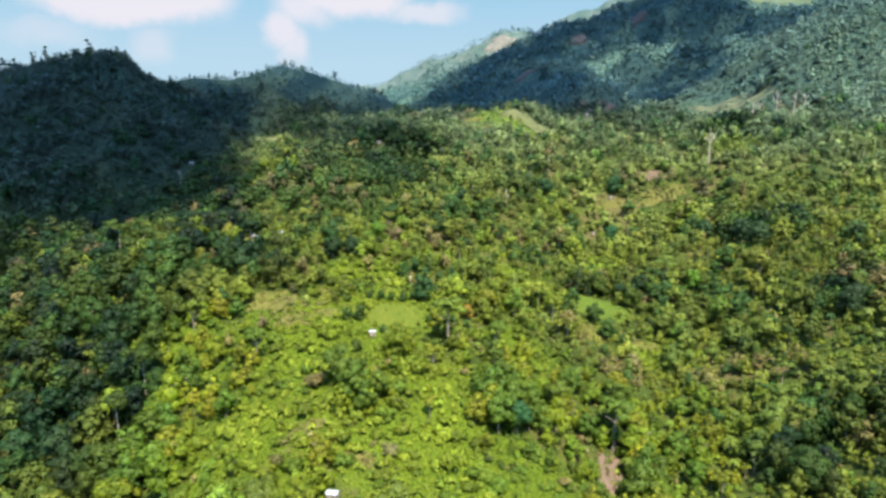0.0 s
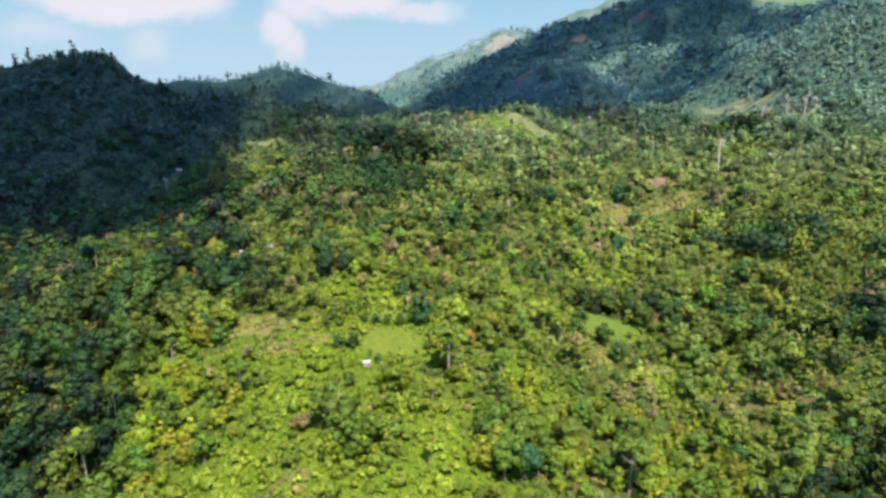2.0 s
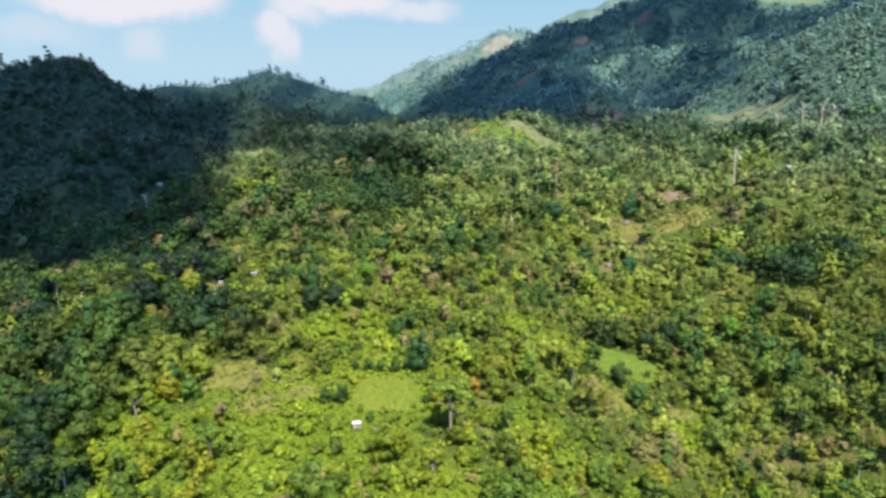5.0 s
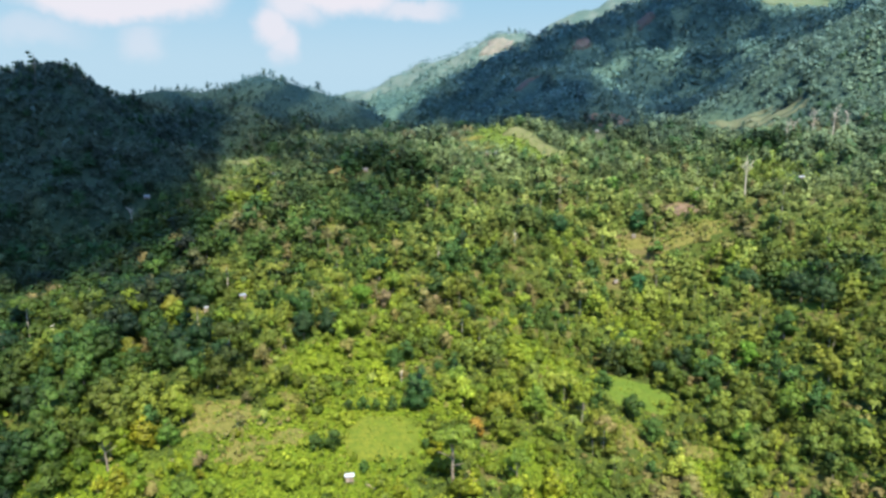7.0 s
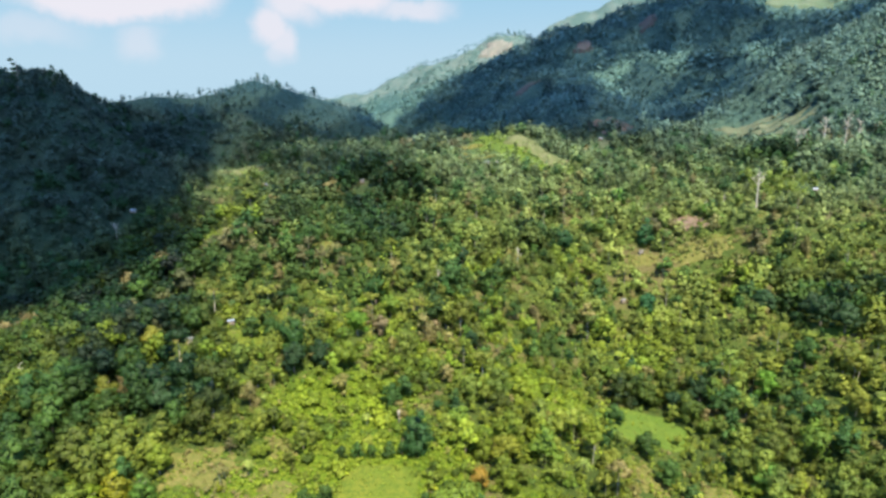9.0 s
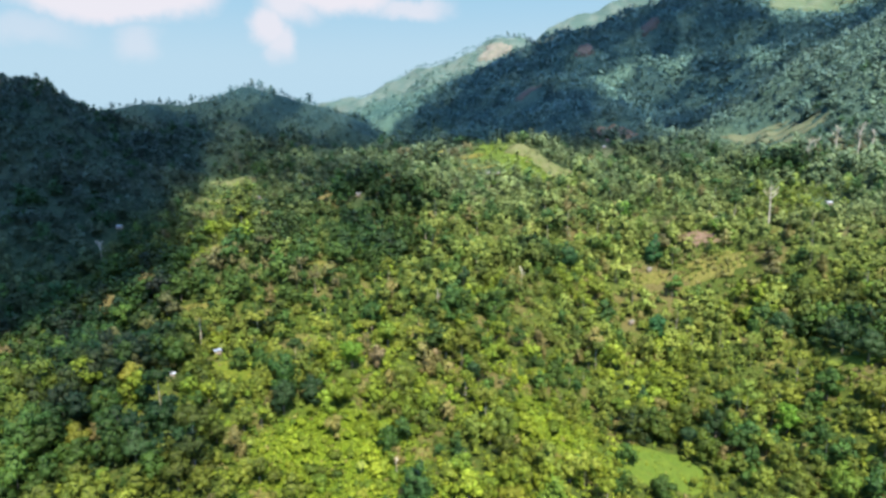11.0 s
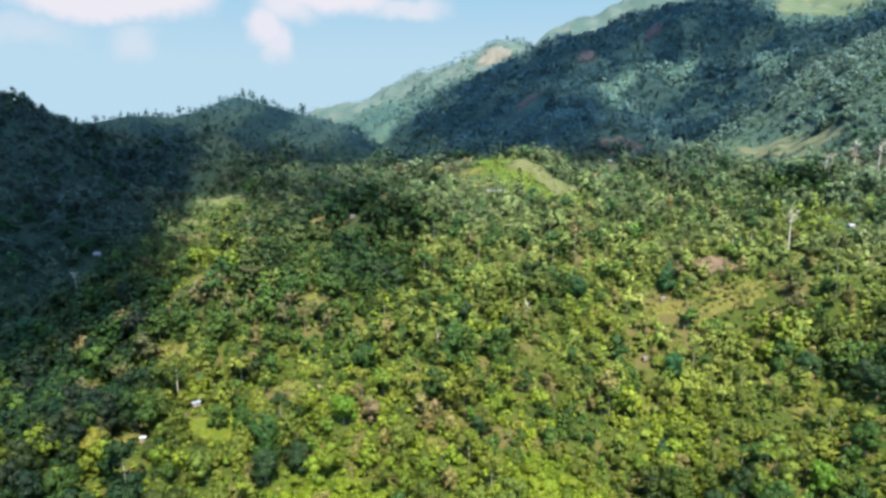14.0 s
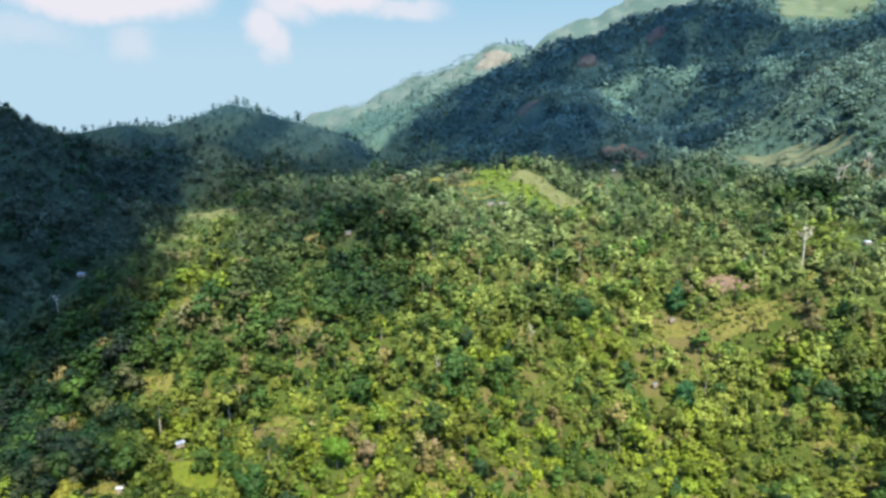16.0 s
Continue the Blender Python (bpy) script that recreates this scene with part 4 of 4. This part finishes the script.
stems, pale_stems = [], []
for b, (y0, y1, step) in enumerate(BANDS):
    x, y = scatter(y0, y1, step, (1.6, 0.74, 0.74, 0.73, 0.72, 0.72, 0.70)[b], r)
    keep = ~inside(x, y, MEADOWS + BARE + CLEAR + AROUND) & ~(inside(x, y, OPEN) & (r.random(len(x)) < 0.85)) & ~((y > 1430) & (r.random(len(x)) < 0.25))
    x, y = x[keep], y[keep]
    kinds, deep, lime = choose(x, y, r)
    if b > 3:
        kinds = np.where((kinds == "palm") | ((kinds == "umbrella") & ((b > 4) | (upland(x, y) > 0.35) | (r.random(len(x)) < 0.5))), "conic", kinds)
    round_top = (kinds == "conic") & (upland(x, y) > 0.45) & (r.random(len(x)) < 0.85)     # rounded crowns in the upland forest
    kinds = np.where(round_top, "broad", kinds)
    sc = np.where(round_top, 0.8, 1.0) * np.clip(r.normal(0.92, 0.24, len(x)) * (1 + 0.38 * drift(x, y, 26, 9.0)), 0.42, 1.9) * (1 + 0.65 * deep) * (1.1, 1.0, 1.0, 1.0, 1.06, 1.18, 1.25)[b] * np.where(inside(x, y, LOW), 0.45, 1.0) * np.where(r.random(len(x)) < 0.07, 1.5, 1.0) * np.where(inside(x, y, OPEN), 0.5, 1.0)
    sc = sc * (1 - 0.22 * np.clip((-60 - x) / 60, 0, 1) * np.clip((y - 580) / 50, 0, 1)) * (1 - 0.32 * np.clip((-30 - x) / 40, 0, 1) * np.clip((y - 740) / 60, 0, 1)) * (1 - 0.5 * np.clip((y - 1400) / 80, 0, 1))     # trees shrunk on the crests to fit the skyline in the camera's view
    sc = np.minimum(sc, 1.75)
    if b in (1, 2):
        near = (x > SINGLE[0]) & (x < SINGLE[1]) & (y > SINGLE[2]) & (y < SINGLE[3]) & (kinds != "shrub")
        near &= np.cumsum(near) + len(singles) <= 420
        singles += list(zip(kinds[near], x[near], y[near], sc[near]))
        x, y, kinds, sc, deep = x[~near], y[~near], kinds[~near], sc[~near], deep[~near]
    seen = nearest_view(x, y)
    for kind in KINDS:
        m = {"shrub": 0.5, "palm": 0.6, "umbrella": 0.9, "conic": 0.8}.get(kind, 1.0)
        closest = 0
        for reach, n, size in DETAIL:
            s = (kinds == kind) & (seen >= closest) & (seen < reach)
            closest = reach
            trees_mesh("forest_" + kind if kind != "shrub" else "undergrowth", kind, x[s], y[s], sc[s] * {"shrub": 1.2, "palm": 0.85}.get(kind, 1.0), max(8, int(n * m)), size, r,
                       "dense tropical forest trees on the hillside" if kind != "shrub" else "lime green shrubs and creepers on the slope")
        s = kinds == kind
        if (b in (1, 2, 3) and kind == "broad") or kind in ("umbrella", "palm"):
            if kind == "broad":
                s = s & (r.random(len(x)) < 0.5)
            h = KINDS[kind][1] * sc[s]
            wide = 0.013 if kind == "umbrella" else 0.022
            (pale_stems if kind == "umbrella" else stems).append(prisms(x[s], y[s], ground_z(x[s], y[s]) - 0.5, ground_z(x[s], y[s]) + h * 0.78, np.maximum(wide * h, 0.12), np.maximum(0.009 * h, 0.08), 0.3, r))
    if 0 < b < 5:   # low growth between the trees
        x, y = scatter(y0, y1, step * 0.6, 0.73, r)
        keep = r.random(len(x)) < 0.70 - 0.12 * blots(x, y, LIME) * (y < 340)
        x, y = x[keep], y[keep]
        keep = ~(inside(x, y, MEADOWS) & ((y < 600) | (r.random(len(x)) < 0.35))) & ~inside(x, y, CLEAR[:12]) & ~(inside(x, y, RED_EARTH) & (r.random(len(x)) < 0.4))
        x, y = x[keep], y[keep]
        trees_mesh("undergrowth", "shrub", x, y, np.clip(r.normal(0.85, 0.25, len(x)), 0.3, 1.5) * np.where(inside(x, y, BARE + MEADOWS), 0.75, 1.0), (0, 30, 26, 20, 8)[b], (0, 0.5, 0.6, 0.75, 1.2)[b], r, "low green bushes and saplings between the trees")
for y0, y1, step, n, size in ((165, 250, 1.15, 5, 0.30), (250, 330, 1.35, 5, 0.36), (330, 460, 1.6, 6, 0.50)):
    x, y = scatter(y0, y1, step, 0.73, r)
    open_land = blots(x, y, LIME)
    keep = ~inside(x, y, MEADOWS) & ~(inside(x, y, BARE) & (r.random(len(x)) < 0.5)) & (r.random(len(x)) < 0.12 + 0.88 * np.clip(open_land * 1.6, 0, 1))
    x, y = x[keep], y[keep]
    trees_mesh("tall_herbs", "shrub", x, y, np.clip(r.normal(0.30, 0.08, len(x)), 0.15, 0.6), n, size / 0.30, r, "tall bright green herbs, ferns and creepers", 10)
x, y = scatter(260, 420, 1.3, 0.73, r)
keep = inside(x, y, MEADOWS)
x, y = x[keep], y[keep]
trees_mesh("meadow_grass", "shrub", x, y, np.clip(r.normal(0.15, 0.05, len(x)), 0.08, 0.35), 4, 4.0, r, "tufts of tall grass in the meadow", 10)
x, y = scatter(170, 600, 1.7, 0.73, r)
keep = inside(x, y, BARE) & ~inside(x, y, [ORCHARD]) & (r.random(len(x)) < 0.55)
x, y = x[keep], y[keep]
straw = np.where(r.random((len(x), 1)) < 0.6, np.array([[0.13, 0.11, 0.030]]), np.array([[0.080, 0.105, 0.012]])) * r.uniform(0.6, 1.15, (len(x), 1))
trees_mesh("dry_scrub", "shrub", x, y, np.clip(r.normal(0.34, 0.14, len(x)), 0.15, 0.8), 16, 1.3, r, "dry straw-coloured scrub and tufts on cleared ground", 8, straw)
u, v = np.meshgrid(np.arange(-24, 25, 4.2), np.arange(-12, 13, 4.6))
x, y = ORCHARD[0] + u.ravel() + r.uniform(-0.8, 0.8, u.size), ORCHARD[1] + v.ravel() + 0.12 * u.ravel() + r.uniform(-0.8, 0.8, u.size)
keep = inside(x, y, [ORCHARD])
trees_mesh("orchard", "conic", x[keep], y[keep], np.clip(r.normal(0.50, 0.09, keep.sum()), 0.3, 0.7), 60, 1.0, r, "young yellow-green fruit trees in rows on dry ground")
tagged(mesh_object("forest_trunks", np.concatenate(stems), 4, None, BARK), "brown slender forest tree trunks", "trunks", kind="stuff")
tagged(mesh_object("pale_trunks", np.concatenate(pale_stems), 4, None, GREY_BARK), "pale bleached trunks of tall thin-crowned trees", "trunks", kind="stuff")


# ---- single trees ----
def part(name, bm, mat, parent, label=""):
    me = bpy.data.meshes.new(name)
    bm.to_mesh(me)
    bm.free()
    me.materials.append(mat)
    ob = new(name, me)
    ob.parent = parent
    return tagged(ob, label)


def limb(bm, pts, radii, sides=6):
    """A tapering tube through the points."""
    rings = []
    for i, p in enumerate(pts):
        p = Vector(p)
        d = (Vector(pts[min(i + 1, len(pts) - 1)]) - Vector(pts[max(i - 1, 0)])).normalized()
        u = d.orthogonal().normalized()
        w = d.cross(u)
        rings.append([bm.verts.new(p + (u * math.cos(k * 2 * math.pi / sides) + w * math.sin(k * 2 * math.pi / sides)) * radii[i]) for k in range(sides)])
    for a, b in zip(rings, rings[1:]):
        for k in range(sides):
            bm.faces.new((a[k], a[(k + 1) % sides], b[(k + 1) % sides], b[k]))
    bm.faces.new(rings[-1])


def empty(name, x, y, sink=0.25):
    ob = new(name)
    ob.empty_display_size = 0.5
    ob.location = (x, y, float(ground_z(x, y)) - sink)
    return ob


def tree_bones(h, spread, rr, limbs=5, top=0.78):
    bm = bmesh.new()
    bend = rr.uniform(-0.03, 0.03) * h
    limb(bm, [(0, 0, -0.6), (bend * 0.3, 0, h * 0.25), (bend, bend * 0.5, h * 0.5), (bend * 1.3, bend, h * top)], [h * 0.028, h * 0.021, h * 0.016, h * 0.006], 7)
    for i in range(limbs):
        a, z = i * 2.4 + rr.uniform(-0.4, 0.4), h * rr.uniform(0.38, 0.6)
        l = spread * rr.uniform(0.6, 0.95)
        limb(bm, [(bend * 0.8, 0, z), (l * 0.5 * math.cos(a), l * 0.5 * math.sin(a), z + h * 0.09), (l * math.cos(a), l * math.sin(a), z + h * 0.16)], [h * 0.012, h * 0.008, h * 0.004], 5)
    return bm


NAMES = {"broad": ("broadleaf_tree", "dark green broadleaf tree with a rounded crown"), "conic": ("fruit_tree", "yellow-green fruit tree with a tapering crown"),
         "umbrella": ("umbrella_tree", "tall tree with a flat spreading crown"), "palm": ("palm", "palm with arching pale green fronds")}


def single_tree(kind, seed, x, y, n=560, size=0.46, h=None, tint=None, name=None, label=None):
    rr, nr = random.Random(seed), np.random.default_rng(seed)
    make, h0 = KINDS[kind]
    h = h or h0
    ob = tagged(empty(name or NAMES[kind][0], x, y), label or NAMES[kind][1], "tree", "" if label else "trees on the near slope")
    part("trunk", tree_bones(h, h * (0.25 if kind != "palm" else 0.01), rr, 0 if kind == "palm" else 5), BARK, ob)
    q, light, nor = make(nr, n, size, h)
    c = np.array(tint) if tint else (np.array(TINTS[kind][0]) + np.array(TINTS[kind][1])) / 2
    mesh_object("crown", q, q.shape[1], c[None] * light[:, None] * np.ones((1, 3)), LEAF_TREE, ob, nor)
    return ob


SHADES = {"broad": [(0.048, 0.085, 0.012), (0.070, 0.112, 0.010), (0.090, 0.130, 0.009), (0.045, 0.080, 0.015), (0.100, 0.120, 0.010)],
          "conic": [(0.105, 0.138, 0.010), (0.122, 0.150, 0.012), (0.082, 0.120, 0.012), (0.130, 0.148, 0.014)],
          "umbrella": [(0.070, 0.110, 0.022), (0.110, 0.135, 0.018)], "palm": [(0.080, 0.118, 0.020)]}
made = {}
rs = random.Random(5)
for kind, x, y, s in singles:
    kind = str(kind)
    pattern = made.setdefault(kind, [])
    m = pose(x, y, float(ground_z(x, y)) - 0.25, 0, 0, rs.uniform(0, 360)) @ Matrix.Scale(float(s), 4)
    if len(pattern) < len(SHADES[kind]):
        ob = single_tree(kind, 100 + len(pattern) * 7 + len(made), x, y, tint=tuple(np.array(SHADES[kind][len(pattern)]) * (1.08, 1, 0.5)))
        ob.matrix_basis = m
        ob.scale = (float(s),) * 3
        pattern.append((ob, float(s)))
    else:
        shades = sorted(pattern, key=lambda p: sum(SHADES[kind][pattern.index(p)]))
        here = np.array([x]), np.array([y])
        if rs.random() < blots(*here, GROVES)[0]:
            shades = shades[:2]
        elif rs.random() < blots(*here, BRIGHT)[0]:
            shades = shades[-2:]
        ob, s0 = rs.choice(shades)
        copy_thing(ob, pose(x, y, float(ground_z(x, y)) - 0.25, 0, 0, rs.uniform(0, 360)) @ Matrix.Scale(float(s) / s0, 4))

# trees that stand out from the rest
for seed, (kind, x, y, h, shade, label) in enumerate(STANDING, 300):
    single_tree(kind, seed, x, y, n=int(np.clip(110 * h - 300, 420, 1300)), size=0.26 + 0.02 * h, h=h, tint=STAND_TINTS[shade], label=label)


def ridge_tree(x, y, h, seed):
    """A tall old tree with leaf clumps in tiers on a bare stem, seen against the sky."""
    rr, nr = random.Random(seed), np.random.default_rng(seed)
    ob = tagged(empty("emergent_tree", x, y), "tall tree with tiered leaf clumps above the ridge", "tree", "trees along the ridge")
    part("trunk", tree_bones(h, h * 0.16, rr, 4, 0.93), BARK, ob)
    lobes = [(rr.uniform(-0.14, 0.14) * h, rr.uniform(-0.1, 0.1) * h, h * z, h * w, h * 0.05) for z, w in ((0.34, 0.13), (0.45, 0.14), (0.55, 0.12), (0.68, 0.13), (0.7, 0.10), (0.82, 0.07), (0.94, 0.09), (0.97, 0.06))]
    q, light, nor = crown(lobes, 420, 0.75, nr, -0.3)
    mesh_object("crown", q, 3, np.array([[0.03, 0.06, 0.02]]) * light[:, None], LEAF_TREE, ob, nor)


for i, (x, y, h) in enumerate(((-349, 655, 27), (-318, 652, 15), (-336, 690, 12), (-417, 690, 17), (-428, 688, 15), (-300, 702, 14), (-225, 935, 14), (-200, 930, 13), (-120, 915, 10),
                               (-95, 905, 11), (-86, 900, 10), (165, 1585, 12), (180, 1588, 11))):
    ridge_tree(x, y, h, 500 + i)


def dead_tree(x, y, h, seed):
    """A bleached stem with bare forking limbs."""
    rr = random.Random(seed)
    ob = tagged(empty("dead_tree", x, y), "bleached dead tree with bare forked limbs", "tree", "dead trees")
    bm = bmesh.new()
    b = rr.uniform(-0.05, 0.05) * h
    limb(bm, [(0, 0, -0.5), (b * 0.2, 0, h * 0.35), (b * 0.6, b * 0.3, h * 0.7), (b, b * 0.4, h)], [h * 0.020, h * 0.016, h * 0.011, h * 0.004], 7)
    part("trunk", bm, PALE, ob)
    for i in range(rr.randint(10, 13)):
        a, z, l = i * 2.4 + rr.uniform(-0.5, 0.5), h * rr.uniform(0.5, 0.98), h * rr.uniform(0.07, 0.15)
        bm = bmesh.new()
        ca, sa = math.cos(a), math.sin(a)
        limb(bm, [(b * z / h, b * 0.4 * z / h, z), (l * 0.5 * ca, l * 0.5 * sa, z + l * 0.5), (l * ca, l * sa, z + l * 1.05)], [h * 0.007, h * 0.005, h * 0.003], 5)
        branch = part("branch", bm, PALE, ob)
        bm = bmesh.new()
        limb(bm, [(l * 0.5 * ca, l * 0.5 * sa, z + l * 0.5), (l * 0.9 * ca - l * 0.3 * sa, l * 0.9 * sa + l * 0.3 * ca, z + l * 0.75)], [h * 0.007, h * 0.003], 5)
        for k in range(4):
            w, g = rr.uniform(0.4, 1.0), rr.uniform(-1.0, 1.0)
            limb(bm, [(l * w * ca, l * w * sa, z + l * w), (l * (w + 0.25) * ca - l * 0.3 * g * sa, l * (w + 0.25) * sa + l * 0.3 * g * ca, z + l * (w + 0.35))], [h * 0.005, h * 0.002], 4)
        part("twig", bm, PALE, branch)


for i, (x, y, h) in enumerate(((241, 578, 33), (355, 690, 30), (342, 700, 26), (330, 688, 22), (366, 676, 30), (372, 668, 26), (-164, 336, 15), (-1, 480, 12), (53, 520, 15), (-226, 545, 20),
                               (-108, 250, 9), (128, 236, 8), (-18, 338, 8), (205, 585, 12), (-150, 415, 10))):
    dead_tree(x, y, h, 700 + i)

# ---- huts ----
OLD_TIN = plain_material("dull_tin_roof", (0.11, 0.13, 0.16, 1), (0.19, 0.21, 0.24, 1), 0.8, 0.45, 0.0)
TIN = plain_material("white_tin_roof", (0.22, 0.23, 0.25, 1), (0.32, 0.33, 0.35, 1), 0.8, 0.35, 0.0)
RUST = plain_material("weathered_tin_roof", (0.10, 0.095, 0.09, 1), (0.16, 0.15, 0.14, 1), 0.8, 0.5, 0.0)
PLANK = plain_material("weathered_planks", (0.20, 0.15, 0.10, 1), (0.30, 0.25, 0.19, 1), 2.0, 0.8)


def box(bm, cx, cy, cz, sx, sy, sz, m=Matrix()):
    bmesh.ops.create_cube(bm, size=1.0, matrix=m @ Matrix.Translation((cx, cy, cz)) @ Matrix.Diagonal((sx, sy, sz, 1)))


def hut(x, y, turn, w, d, roof_mat, label):
    """A small stilted field hut with a gabled sheet roof."""
    ob = tagged(empty("hut", x, y, 0.0), label, "hut", "field huts")
    ob.rotation_euler.z = radians(turn)
    for sx in (-1, 1):
        for sy in (-1, 1):
            bm = bmesh.new()
            box(bm, sx * (w / 2 - 0.1), sy * (d / 2 - 0.1), 0.7, 0.16, 0.16, 3.4)
            part("post", bm, PLANK, ob)
    bm = bmesh.new()
    box(bm, 0, 0, 0.85, w, d, 0.12)
    part("floor", bm, PLANK, ob)
    walls = []
    for cx, cy, sx, sy in ((0, -d / 2, w, 0.08), (0, d / 2, w, 0.08), (-w / 2, 0, 0.08, d - 0.1), (w / 2, 0, 0.08, d - 0.1)):
        bm = bmesh.new()
        box(bm, cx, cy, 1.75, sx, sy, 1.7)
        walls.append(part("wall", bm, PLANK, ob))
    bm = bmesh.new()
    box(bm, w * 0.2, -d / 2 - 0.05, 1.65, 0.8, 0.05, 1.5)
    part("door", bm, BARK, walls[0], "dark plank door")
    for sy in (-1, 1):
        bm = bmesh.new()
        slope = Matrix.Translation((0, 0, 3.45)) @ Matrix.Rotation(radians(-24 * sy), 4, "X")
        box(bm, 0, sy * (d * 0.34), 0, w + 0.8, d * 0.70, 0.05, slope)
        for k in range(9):
            box(bm, -w / 2 - 0.3 + k * (w + 0.6) / 8, sy * (d * 0.34), 0.04, 0.07, d * 0.70, 0.04, slope)
        part("roof_sheet", bm, roof_mat, ob)
    bm = bmesh.new()
    box(bm, 0, 0, 3.5, w + 0.8, 0.25, 0.07)
    part("ridge_cap", bm, roof_mat, ob)


for x, y, turn, w, d, mat, label in (
        (-32, 273, 8, 2.5, 1.9, TIN, "small field hut with a white tin roof below the meadow"),
        (-33, 170, -12, 3.0, 2.3, TIN, "field hut with a white tin roof among shrubs"),
        (-112, 428, 35, 3.0, 2.4, OLD_TIN, "field hut with a dull grey tin roof in a clearing"),
        (-117, 386, 10, 1.8, 1.5, TIN, "tiny white-roofed shelter among the trees"),
        (-229, 580, 0, 3.6, 3.0, TIN, "white-roofed hut in the shaded valley"),
        (-62, 624, 0, 3.2, 2.4, RUST, "hut with a weathered tin roof on the slope"),
        (-149, 661, 15, 3.2, 2.6, RUST, "hut with a weathered tin roof at the field's edge"),
        (295, 596, 0, 3.6, 3.0, TIN, "white-roofed hut among yellow-green trees"),
        (53, 703, 0, 16.0, 2.8, RUST, "long weathered shed on the grassy knoll"),
        (177, 797, 0, 3.0, 2.4, TIN, "white-roofed hut beside the brown clearing"),
        (124, 515, 20, 2.6, 2.0, RUST, "small weathered shelter under the trees"),
        (148, 556, 0, 2.6, 2.0, RUST, "small hut on the bare earth")):
    hut(x, y, turn, w, d, mat, label)
